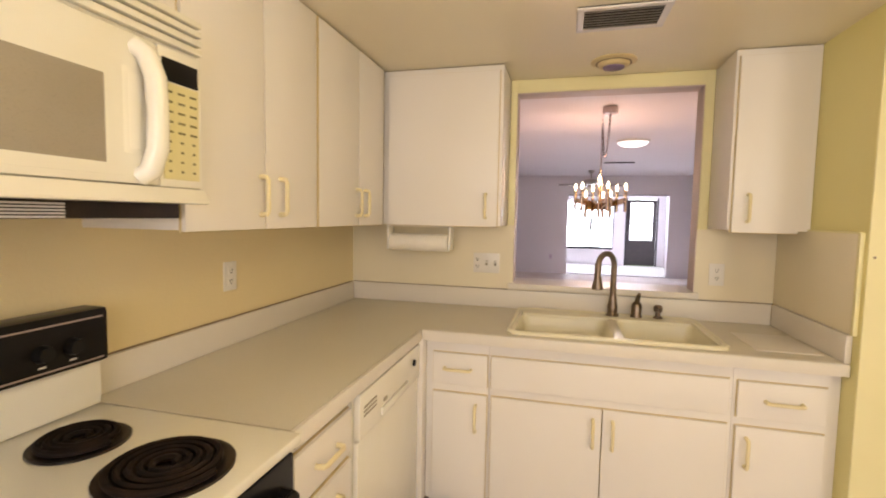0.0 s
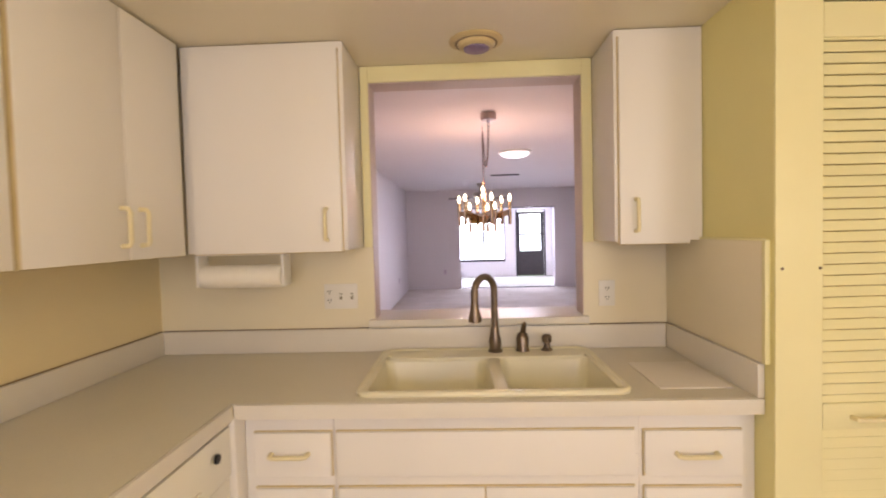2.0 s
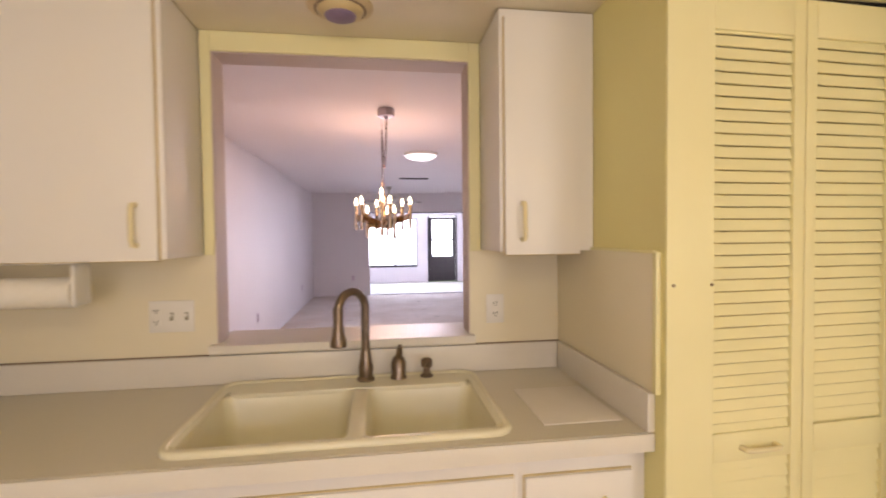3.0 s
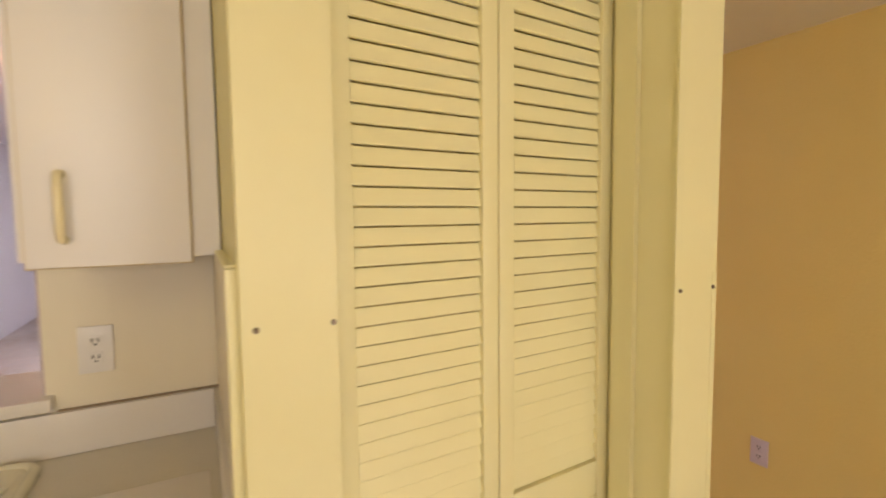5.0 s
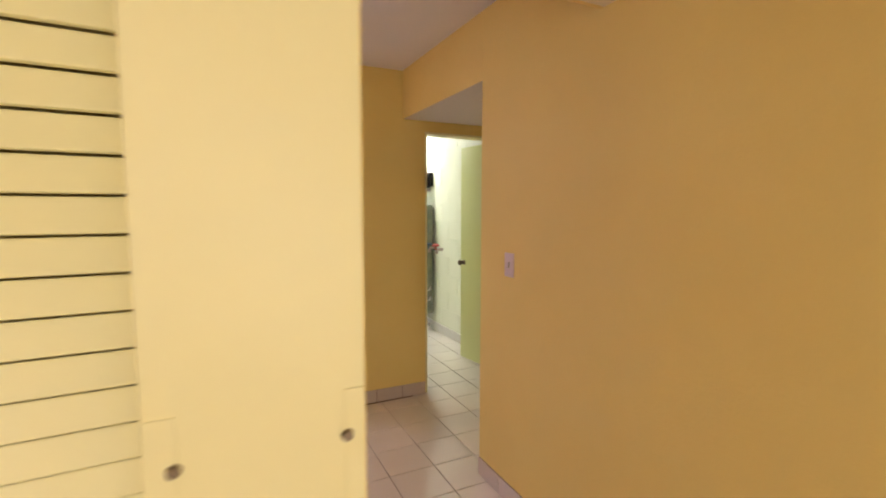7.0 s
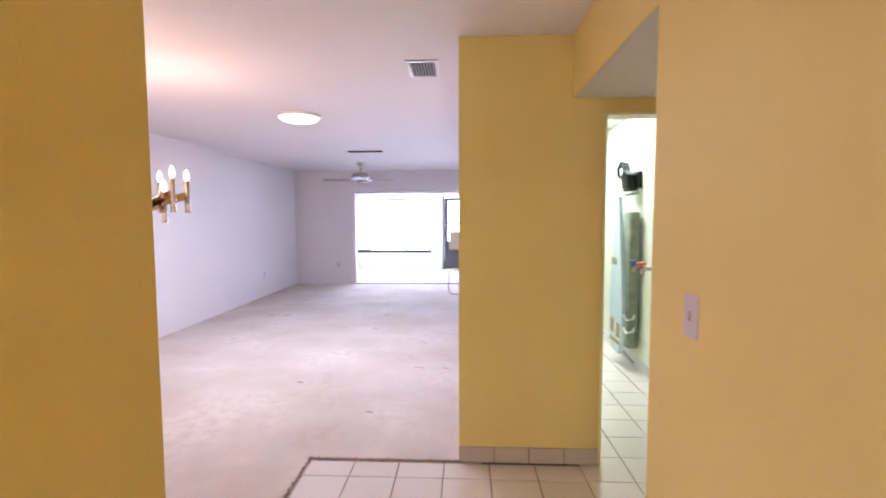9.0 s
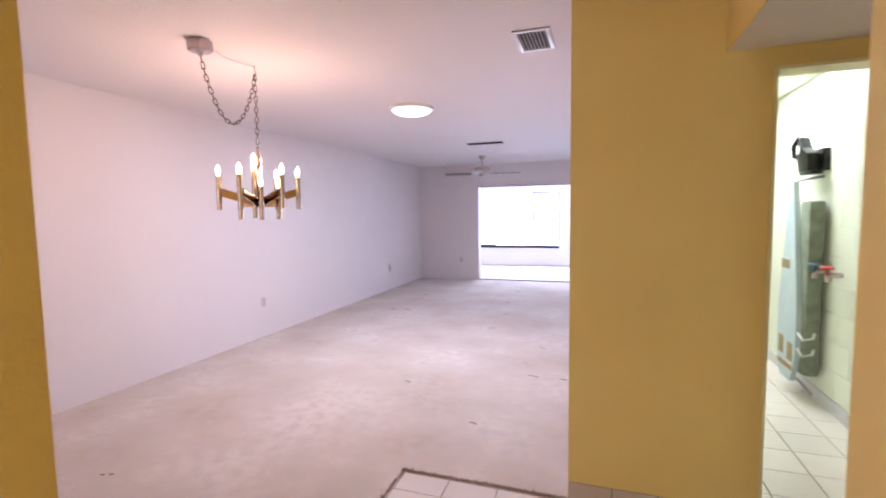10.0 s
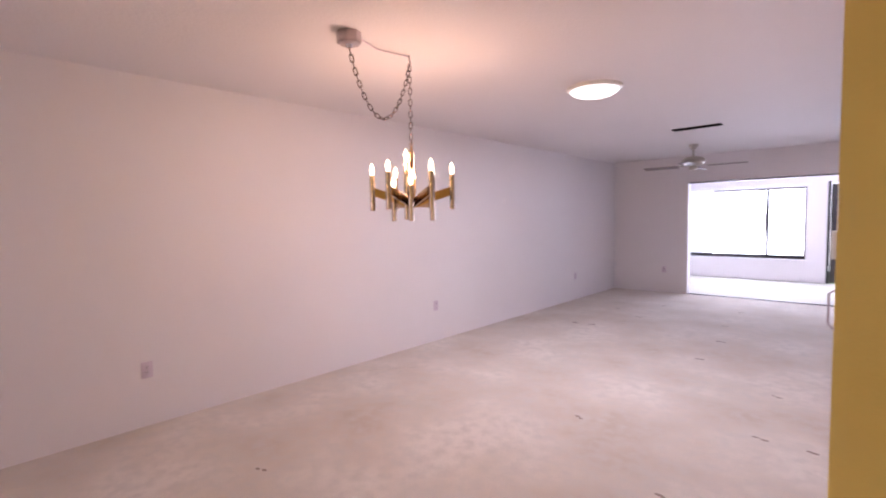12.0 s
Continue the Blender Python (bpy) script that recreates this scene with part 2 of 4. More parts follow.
def grid_slab(xs, ys, keep, z0, z1):
    """One closed slab from the kept cells of a grid."""
    bm, at = bmesh.new(), {}

    def vert(i, j, z):
        if (i, j, z) not in at:
            at[i, j, z] = bm.verts.new((xs[i], ys[j], z))
        return at[i, j, z]

    on = {(i, j) for i in range(len(xs) - 1) for j in range(len(ys) - 1) if keep(i, j)}
    for i, j in on:
        ring = ((i, j), (i + 1, j), (i + 1, j + 1), (i, j + 1))
        bm.faces.new([vert(*c, z1) for c in ring])
        bm.faces.new([vert(*c, z0) for c in reversed(ring)])
        for k, side in enumerate(((i, j - 1), (i + 1, j), (i, j + 1), (i - 1, j))):
            if side not in on:
                a, b = ring[k], ring[(k + 1) % 4]
                bm.faces.new((vert(*a, z0), vert(*b, z0), vert(*b, z1), vert(*a, z1)))
    return bm


def upright(xs, zs, keep, y0, y1):
    """One wall along x with openings, from the kept cells of a grid of x and z."""
    bm = grid_slab(xs, zs, keep, y0, y1)
    for v in bm.verts:
        v.co = Vector((v.co.x, v.co.z, v.co.y))
    return bm


def rod(bm, a, b, r, r2=None, seg=12):
    a, b = Vector(a), Vector(b)
    m = Matrix.Translation((a + b) / 2) @ (b - a).to_track_quat("Z", "Y").to_matrix().to_4x4()
    bmesh.ops.create_cone(bm, cap_ends=True, segments=seg, radius1=r, radius2=r if r2 is None else r2, depth=(b - a).length, matrix=m)
    return bm


def ball(bm, c, r, sx=1, sy=1, sz=1, u=14, v=9):
    bmesh.ops.create_uvsphere(bm, u_segments=u, v_segments=v, radius=r, matrix=Matrix.Translation(c) @ Matrix.Diagonal((sx, sy, sz, 1)))
    return bm


def lathe(bm, c, profile, seg=24):
    """A turned shape round the upright axis through c; profile: (radius, height) pairs."""
    rings = []
    for r, z in profile:
        rings.append([bm.verts.new((c[0] + r * math.cos(2 * math.pi * k / seg), c[1] + r * math.sin(2 * math.pi * k / seg), c[2] + z)) for k in range(seg)])
    for lo, hi in zip(rings, rings[1:]):
        for k in range(seg):
            bm.faces.new((lo[k], lo[(k + 1) % seg], hi[(k + 1) % seg], hi[k]))
    bm.faces.new(rings[0][::-1])
    bm.faces.new(rings[-1])
    return bm


def pipe(bm, points, r, seg=10, closed=False):
    """A round tube along points; r may be a list."""
    points = [Vector(p) for p in points]
    n, rings, side = len(points), [], None
    for k, p in enumerate(points):
        before, after = (points[k - 1], points[(k + 1) % n]) if closed else (points[max(k - 1, 0)], points[min(k + 1, n - 1)])
        way = (after - before).normalized()
        side = (side or way.orthogonal())
        side = (side - way * side.dot(way)).normalized()
        up = way.cross(side)
        radius = r[k] if isinstance(r, list) else r
        rings.append([bm.verts.new(p + radius * (math.cos(a) * side + math.sin(a) * up)) for a in (2 * math.pi * j / seg for j in range(seg))])
    for a, b in zip(rings, rings[1:] + rings[:1] if closed else rings[1:]):
        for j in range(seg):
            bm.faces.new((a[j], a[(j + 1) % seg], b[(j + 1) % seg], b[j]))
    if not closed:
        bm.faces.new(rings[0][::-1])
        bm.faces.new(rings[-1])
    return bm


def mesh_of(name, bm, mat, smooth=False):
    bmesh.ops.recalc_face_normals(bm, faces=bm.faces)
    data = bpy.data.meshes.new(name)
    bm.to_mesh(data)
    bm.free()
    data.materials.append(mat)
    if smooth:
        for p in data.polygons:
            p.use_smooth = True
        data.set_sharp_from_angle(angle=radians(38))
    return data


def part(name, bm, mat, parent=None, label="", smooth=True):
    ob = new(name, mesh_of(name, bm, mat, smooth))
    ob.parent = parent
    return tagged(ob, label=label) if label else ob


def thing(name, label, category, at=(0, 0, 0), group="", rz=0):
    ob = new(name)
    ob.empty_display_size = 0.1
    ob.matrix_world = pose(*at, 0, 0, rz)
    return tagged(ob, label=label, category=category, group=group)


def setting(name, bm, mat, label, category=""):
    return tagged(part(name, bm, mat, smooth=False), label=label, category=category or name.split("_")[0], kind="structure")


def slab(name, mat, label, *b, category=""):
    return setting(name, box(fresh(), *b), mat, label, category)


# ---- walls, floors, ceilings ----
slab("wall_west_kitchen", M["tan_kitchen"], "yellow painted kitchen wall beside the counter", -0.15, -4.1, 0, 0, 0.0, LOW)
slab("wall_west_living", M["white_wall"], "long plain white living room wall", -0.15, SINK_T, 0, XL, YFAR, HIGH)
# unseen wall; its two openings are added to hold the fill lamps
bm = fresh()
for b in ((-0.15, 0, 0.6, LOW), (0.6, 0, 2.2, 1.0), (0.6, 2.0, 2.2, LOW), (2.2, 0, 3.2, LOW), (3.2, 2.1, 4.1, LOW), (4.1, 0, HALL + 0.15, LOW)):
    box(bm, b[0], -4.25, b[1], b[2], -4.1, b[3])
setting("wall_south", bm, M["yellow"], "plain yellow wall closing the kitchen and hall")
slab("wall_hall_east", M["yellow"], "yellow painted hall wall with switch plate", HALL, -4.1, 0, HALL + 0.13, 1.042, HIGH)
P = dict(x0=0.978, x1=1.904, z0=1.03, z1=2.095)      # pass-through over the sink
bm = upright([-0.15, P["x0"], P["x1"], 2.403], [0, P["z0"], P["z1"], HIGH], lambda i, j: (i, j) != (1, 1), 0, SINK_T)
setting("wall_sink", bm, M["cream"], "cream sink wall with a square pass-through opening")
slab("wall_living_south", M["white_wall"], "white living room side of the kitchen wall", XL, SINK_T, 0, P["x0"], SINK_T + 0.004, HIGH)
slab("wall_stub", M["yellow_kitchen"], "yellow stub wall between counter and closet", 2.272, -0.676, 0, 2.403, -0.002, LOW)
slab("wall_closet_east", M["yellow"], "yellow wall between closet and hall", 3.064, -0.756, 0, 3.189, -0.5, LOW)
slab("wall_hall_west", M["yellow"], "yellow hall wall with a thermostat", 3.064, -0.5, 0, 3.255, WALL_T - 0.001, HIGH)
slab("wall_closet_back", M["yellow"], "plain wall behind the closet", 2.405, WALL_T - 0.12, 0, 3.062, WALL_T, HIGH)
slab("wall_closet_header", M["trim_yellow"], "pale yellow header above the louvred closet doors", 2.405, -0.655, 2.088, 3.062, -0.52, LOW)
slab("trim_stub_end", M["trim_yellow"], "pale yellow flat board on the stub wall's end", 2.273, -0.682, 0, 2.404, -0.677, LOW, category="trim")
slab("trim_closet_end", M["trim_yellow"], "pale yellow flat board on the closet wall's end", 3.052, -0.763, 0, 3.186, -0.757, LOW, category="trim")
slab("trim_closet_jamb", M["trim_yellow"], "pale yellow closet jamb", 3.0610, -0.752, 0, 3.0637, -0.45, 2.087, category="trim")
# living room east wall with the yellow pillar end, and the far wall with its wide opening
slab("wall_living_east", M["white_wall"], "plain white living room wall", XR, 2.212, 0, XR + 0.13, 6.345, HIGH)
slab("wall_living_return", M["white_wall"], "white wall where the living room widens", XR + 0.131, 6.331, 0, 4.43, 6.345, HIGH)
slab("wall_living_far_east", M["white_wall"], "plain white wall of the wider end of the living room", 4.30, 6.346, 0, 4.43, YFAR, HIGH)
slab("wall_pillar", M["yellow"], "yellow wall end between living room and laundry door", XR - 0.002, 2.192, 0, 4.518, 2.21, HIGH)
bm = fresh()
box(bm, XR + 0.131, 2.211, 0, 4.518, 2.32, HIGH)
box(bm, 4.518, 2.192, 2.035, 5.30, 2.32, HIGH)
box(bm, 5.30, 2.192, 0, 6.2, 2.32, HIGH)
setting("wall_laundry_front", bm, M["yellow"], "yellow wall with the laundry doorway")
bm = upright([-0.15, 1.365, XR - 0.01, 4.43], [0, 2.0, HIGH], lambda i, j: (i, j) != (1, 0), YFAR, YFAR + 0.14)
setting("wall_living_north", bm, M["white_wall"], "white end wall with a wide opening to the sunroom")
# hall side branch with a lowered ceiling
slab("wall_branch_south", M["yellow"], "plain yellow wall of the side passage", HALL + 0.131, 0.91, 0, 6.2, 1.04, 2.11)
slab("wall_branch_east", M["yellow"], "plain yellow wall closing the side passage", 6.2, 0.9, 0, 6.33, 2.32, HIGH)
slab("ceiling_branch", M["white_ceil"], "lowered white ceiling of the side passage", HALL + 0.006, 1.044, 2.115, 6.2, 2.19, 2.19)
slab("wall_branch_header", M["yellow"], "yellow header over the side passage", HALL, 1.043, 2.115, HALL + 0.005, 2.19, HIGH)
# ceilings
slab("ceiling_kitchen", M["kceil"], "low cream kitchen ceiling", -0.15, -4.1, LOW, HALL, -0.001, LOW + 0.1)
bm = fresh()
box(bm, 2.404, 0.0, LOW, 3.063, WALL_T - 0.121, LOW + 0.1)
box(bm, 3.256, 0.0, LOW, HALL, 0.205, LOW + 0.1)
setting("ceiling_hall", bm, M["kceil"], "low cream hall ceiling")
slab("wall_hall_header", M["yellow"], "yellow drop where the hall ceiling rises", 3.256, 0.206, LOW, HALL, 0.225, HIGH)
slab("ceiling_living", M["white_ceil"], "white textured living room ceiling", -0.15, SINK_T, HIGH, HALL + 0.13, YFAR + 0.14, HIGH + 0.1)
# laundry room
slab("wall_laundry_east", M["laundry"], "pale green-white laundry wall with a hanging ironing board", 5.40, 2.321, 0, 5.55, 6.2, HIGH)
slab("wall_laundry_west", M["laundry"], "plain pale laundry wall", XR + 0.131, 2.321, 0, XR + 0.2, 6.2, HIGH)
slab("wall_laundry_north", M["laundry"], "plain pale laundry wall", XR + 0.2, 6.2, 0, 5.55, 6.33, HIGH)
slab("ceiling_laundry", M["laundry"], "pale laundry ceiling", XR + 0.131, 2.321, HIGH + 0.001, 5.55, 6.33, HIGH + 0.09)
# sunroom
W = dict(x0=0.60, x1=2.77, z0=0.45, z1=1.96)
D = dict(x0=3.14, x1=4.01, z1=2.02)
bm = upright([-0.3, W["x0"], W["x1"], D["x0"], D["x1"], 4.5], [-0.05, W["z0"], W["z1"], D["z1"], 2.6],
             lambda i, j: not (i == 1 and j == 1 or i == 3 and j < 3), YWIN, YWIN + 0.15)
setting("wall_sunroom_north", bm, M["white_wall"], "white sunroom wall with window and dark door")
slab("wall_sunroom_east", M["white_wall"], "white sunroom side wall", 4.25, YFAR + 0.14, -0.05, 4.4, YWIN, 2.6)
slab("wall_sunroom_west", M["white_wall"], "white sunroom side wall", -0.3, YFAR + 0.14, -0.05, -0.15, YWIN, 2.6)
slab("ceiling_sunroom", M["white_ceil"], "white sunroom ceiling", -0.15, YFAR + 0.14, 2.44, 4.25, YWIN, 2.55)
slab("floor_sunroom", M["sun_floor"], "pale sunroom carpet", -0.15, YFAR + 0.01, -0.12, 4.25, YWIN, -0.02)
slab("trim_sunroom_threshold", M["frame_dark"], "thin dark sliding door track in the floor", 1.365, YFAR + 0.006, -0.01, XR - 0.01, YFAR + 0.045, 0.020, category="trim")
slab("trim_sunroom_head", M["frame_dark"], "thin dark sliding door track overhead", 1.366, YFAR + 0.004, 1.978, XR - 0.011, YFAR + 0.06, 1.999, category="trim")
slab("ground", M["grass"], "grass lawn outside the sunroom", -2000, -2000, -0.4, 2000, 2000, -0.2)
# added sheet whose own glow stands for the washed-out daylight outside
slab("backdrop", M["outside"], "glowing sheet standing for washed-out daylight beyond the window", -60, 17, -0.5, 60, 17.2, 30)
# floors
bm = grid_slab([-0.15, 2.82, XR + 0.13, 4.43], [SINK_T, 2.172, 6.34, YFAR + 0.005], lambda i, j: i <= j, -0.1, 0.004)
floor_living = setting("floor_living", bm, M["carpet"], "worn beige carpet with furniture dents")
TX0, TY1, TP = 2.82, 2.172, 0.265
floor_hall = setting("floor_hall", grid_slab([-0.15, HALL + 0.13, 6.2], [-4.1, 0.9, 6.2], lambda i, j: (i, j) != (1, 0), -0.09, -0.008), M["grout"],
                     "brown grout bed under glazed beige tiles")

# ---- pass-through trim and sill ----
U0, U1 = 1.374, LOW - 0.004      # underside and top of the upper cabinets
bm = fresh()
box(bm, 0.945, -0.014, U0, P["x0"] + 0.001, -0.001, LOW - 0.002, 0.003)
box(bm, P["x1"] - 0.001, -0.014, U0, 1.947, -0.001, LOW - 0.002, 0.003)
box(bm, P["x0"] + 0.001, -0.014, P["z1"] - 0.001, P["x1"] - 0.001, -0.001, LOW - 0.002, 0.003)
setting("trim_pass_through", bm, M["trim_yellow"], "pale yellow painted casing round the pass-through", "trim")
setting("window_sill_pass_through", box(fresh(), 0.955, -0.035, 1.022, 1.920, WALL_T + 0.02, 1.052, 0.004), M["counter_edge"],
        "pale laminate sill of the pass-through", "sill")
# the dining light's pinkish tint on the reveals is put into this colour
bm = fresh()
box(bm, P["x0"], 0.0, 1.053, P["x0"] + 0.004, SINK_T, P["z1"])
box(bm, P["x1"] - 0.004, 0.0, 1.053, P["x1"], SINK_T, P["z1"])
box(bm, P["x0"] + 0.004, 0.0, P["z1"] - 0.004, P["x1"] - 0.004, SINK_T, P["z1"])
setting("trim_pass_through_lining", bm, M["lining"], "pass-through lining coloured pinkish beige as the dining light tints it", "trim")


# ---- kitchen cabinets ----
def pull_bar(bm, a, b, out):
    """A square bow pull from a to b, standing off along out."""
    a, b, out = Vector(a), Vector(b), Vector(out)
    way = (b - a).normalized()
    pipe(bm, [a, a + out * 0.8 + way * 0.002, a + out + way * 0.012, b + out - way * 0.012, b + out * 0.8 - way * 0.002, b], [0.008, 0.0075, 0.007, 0.007, 0.0075, 0.008], 10)
    return bm


def front(cab, name, x0, z0, x1, z1, pull, y=-0.018):
    """A slab door or drawer front on the plane y = 0 of its cabinet, with a shadow edge and a pull."""
    door = part(name, box(fresh(), x0, y, z0, x1, -0.0005, z1, 0.003), M["cabinet"], cab)
    # worn edge colour that also paints the shadow line round the front
    part("edge_band", box(fresh(), x0 - 0.003, y + 0.011, z0 - 0.003, x1 + 0.003, -0.0008, z1 + 0.003), M["edge"], door, "yellowed door edge that also draws the shadow line")
    if pull:
        (ax, az), (bx, bz) = pull
        part("handle", pull_bar(fresh(), (ax, y, az), (bx, y, bz), (0, -0.028, 0)), M["pull"], door, "cream plastic bow handle")
    return door


def cabinet(name, label, at, rz, w, d, z0, z1, fronts, group, kick=0.0):
    """A cabinet whose face lies on its local y = 0, from x = 0 to w, and whose body goes back by d."""
    cab = thing(name, label, "cabinet", at, group, rz)
    bm = box(fresh(), 0, 0, z0 + kick, w, d, z1, 0.002)
    if kick:
        box(bm, 0.0, 0.06, 0, w, d, kick)
    part("body", bm, M["cabinet"], cab)
    for kind, x0, a, x1, b, pull in fronts:
        front(cab, kind, x0, a, x1, b, pull)
    return cab


B1 = 0.868
cabinet("upper_cabinet", "white two-door upper cabinet beside the microwave", (0.314, -1.652, 0), 90, 0.648, 0.312, U0, U1,
        [("door", 0.002, U0 - 0.004, 0.324, U1 - 0.006, ((0.300, 1.415), (0.300, 1.532))),
         ("door", 0.330, U0 - 0.004, 0.640, U1 - 0.006, ((0.400, 1.415), (0.400, 1.532)))], "upper kitchen cabinets")
cabinet("upper_cabinet", "white two-door upper cabinet in the corner", (0.314, -1.000, 0), 90, 0.682, 0.312, U0, U1,
        [("door", 0.008, U0 - 0.004, 0.365, U1 - 0.006, ((0.336, 1.415), (0.336, 1.532))),
         ("door", 0.371, U0 - 0.004, 0.660, U1 - 0.006, ((0.420, 1.415), (0.420, 1.532)))], "upper kitchen cabinets")
cabinet("upper_cabinet", "white single-door upper cabinet above a paper towel holder", (0.315, -0.296, 0), 0, 0.625, 0.290, U0, U1,
        [("door", 0.035, U0 - 0.004, 0.607, U1 - 0.03, ((0.551, 1.415), (0.551, 1.532)))], "upper kitchen cabinets")
cabinet("upper_cabinet", "narrow white upper cabinet beside the pass-through", (1.948, -0.290, 0), 0, 0.321, 0.285, U0 + 0.006, U1,
        [("door", 0.014, U0 - 0.004, 0.268, U1 - 0.03, ((0.071, 1.419), (0.071, 1.536)))], "upper kitchen cabinets")
for m_, z_ in (((0.329, -0.9975, 0), U1 - 0.006),):
    strip_ = thing("edge_strip", "yellow-brown bare edge between upper cabinets", "edge strip", m_)
    part("strip", box(fresh(), -0.014, -0.0045, U0 - 0.003, 0.001, 0.0045, z_), M["edge"], strip_)
# base units under the sink wall
YB = -0.592
cabinet("base_cabinet", "narrow white base cabinet with drawer and door", (0.655, YB, 0), 0, 0.290, 0.585, 0, B1,
        [("drawer", 0.035, 0.661, 0.283, 0.803, ((0.090, 0.735), (0.210, 0.735))), ("door", 0.035, 0.13, 0.283, 0.621, ((0.235, 0.46), (0.235, 0.575)))],
        "base kitchen cabinets", 0.1)
sink_base = cabinet("base_cabinet", "wide white sink base cabinet with blank panel and two doors", (0.946, YB, 0), 0, 0.966, 0.50, 0, 0.72,
        [("panel", 0.010, 0.660, 0.949, 0.803, None), ("door", 0.014, 0.13, 0.480, 0.621, ((0.446, 0.46), (0.446, 0.575))),
         ("door", 0.484, 0.13, 0.949, 0.621, ((0.524, 0.46), (0.524, 0.575)))], "base kitchen cabinets", 0.1)
part("face_rail", box(fresh(), 0, 0, 0.721, 0.966, 0.012, B1), M["cabinet"], sink_base)
filler = thing("filler_strip", "white corner filler strip between dishwasher and cabinet", "filler strip", (0.635, -0.62, 0))
part("strip", box(fresh(), -0.020, -0.038, 0.1, 0.019, 0.030, B1, 0.002), M["cabinet"], filler)
cabinet("base_cabinet", "narrow white base cabinet at the counter's end", (1.913, YB, 0), 0, 0.357, 0.585, 0, B1,
        [("drawer", 0.013, 0.656, 0.311, 0.799, ((0.109, 0.728), (0.231, 0.728))), ("door", 0.013, 0.13, 0.311, 0.618, ((0.050, 0.46), (0.050, 0.575)))],
        "base kitchen cabinets", 0.1)
cabinet("base_cabinet", "narrow white drawer cabinet beside the stove", (0.612, -1.664, 0), 90, 0.354, 0.60, 0, B1,
        [("drawer", 0.02, 0.69, 0.335, 0.825, ((0.118, 0.755), (0.238, 0.755))), ("drawer", 0.02, 0.53, 0.335, 0.665, ((0.118, 0.60), (0.238, 0.60))),
         ("drawer", 0.02, 0.13, 0.335, 0.505, ((0.118, 0.42), (0.238, 0.42)))], "base kitchen cabinets", 0.1)

# dishwasher
dw = thing("dishwasher", "white built-in dishwasher under the counter", "dishwasher", (0.616, -1.300, 0), "", 90)
part("body", box(fresh(), 0.004, 0, 0.1, 0.640, 0.58, 0.862, 0.003), M["appliance"], dw)
panel = part("control_panel", box(fresh(), 0.006, -0.026, 0.700, 0.638, -0.001, 0.852, 0.006), M["appliance"], dw)
bm = fresh()
for k in range(3):
    box(bm, 0.035, -0.028, 0.770 + k * 0.014, 0.140, -0.025, 0.776 + k * 0.014)
part("vent", bm, M["button"], panel, "grey vent slots")
part("handle", box(fresh(), 0.18, -0.036, 0.715, 0.46, -0.025, 0.745, 0.005), M["appliance"], panel)
part("dial", rod(fresh(), (0.55, -0.034, 0.79), (0.55, -0.024, 0.79), 0.014), M["black"], panel, "small black knob")
part("latch", box(fresh(), 0.205, -0.030, 0.755, 0.235, -0.025, 0.768, 0.002), M["button"], panel, "dark latch")
part("door_panel", box(fresh(), 0.006, -0.018, 0.11, 0.638, -0.001, 0.693, 0.005), M["appliance"], dw)

# ---- worktop with sink cut-out ----
CZ0, CZ1 = 0.869, 0.909
SX0, SX1, SY0, SY1 = 1.026, 1.893, -0.582, -0.125   # cut-out
counter = thing("worktop", "grey-beige laminate L-shaped worktop with pale edge", "worktop")
bm = grid_slab([0.012, 0.632, SX0, SX1, 2.262], [-1.664, -0.632, SY0, SY1, -0.012], lambda i, j: (i == 0 or j > 0) and (i, j) != (2, 2), CZ0, CZ1)
part("top", bm, M["counter"], counter, smooth=False)
bm = fresh()
box(bm, 0.633, -1.664, CZ0 - 0.008, 0.645, -0.645, CZ1 - 0.001, 0.003)
box(bm, 0.646, -0.645, CZ0 - 0.008, 2.268, -0.633, CZ1 - 0.001, 0.003)
part("edge_strip", bm, M["counter_edge"], counter, "pale laminate front edge")
for b in ((0.001, -1.664, CZ1 + 0.001, 0.020, -0.021, 1.012), (0.001, -0.020, CZ1 + 0.001, 2.248, -0.001, 1.012), (2.249, -0.640, CZ1 + 0.001, 2.270, -0.021, 1.014)):
    part("backsplash", box(fresh(), *b, 0.002), M["counter_edge"], counter, "pale laminate upstand")
for b in ((0.001, -1.664, 0.010, -0.021), (0.011, -0.012, 0.95, -0.001), (1.925, -0.012, 2.26, -0.001)):
    part("joint", box(fresh(), b[0], b[1], 1.0125, b[2], b[3], 1.0155), M["joint"], counter, "dark caulk line above the upstand")
splash = thing("splash_panel", "cream laminate splash panel on the stub wall", "panel", (2.262, -0.33, 1.2))
part("sheet", box(fresh(), -0.002, -0.315, -0.183, 0.009, 0.325, 0.182, 0.001), M["cream"], splash)
bm = fresh()
box(bm, -0.005, -0.332, -0.183, 0.010, -0.3155, 0.186, 0.002)
box(bm, -0.005, -0.3150, 0.1825, 0.010, 0.325, 0.190, 0.002)
part("edge_strip", bm, M["trim_yellow"], splash, "pale yellow edge strip")

# ---- double sink with faucet ----
sink = thing("sink", "cream enamel double-bowl drop-in sink", "sink", (1.46, -0.33, 0.91))


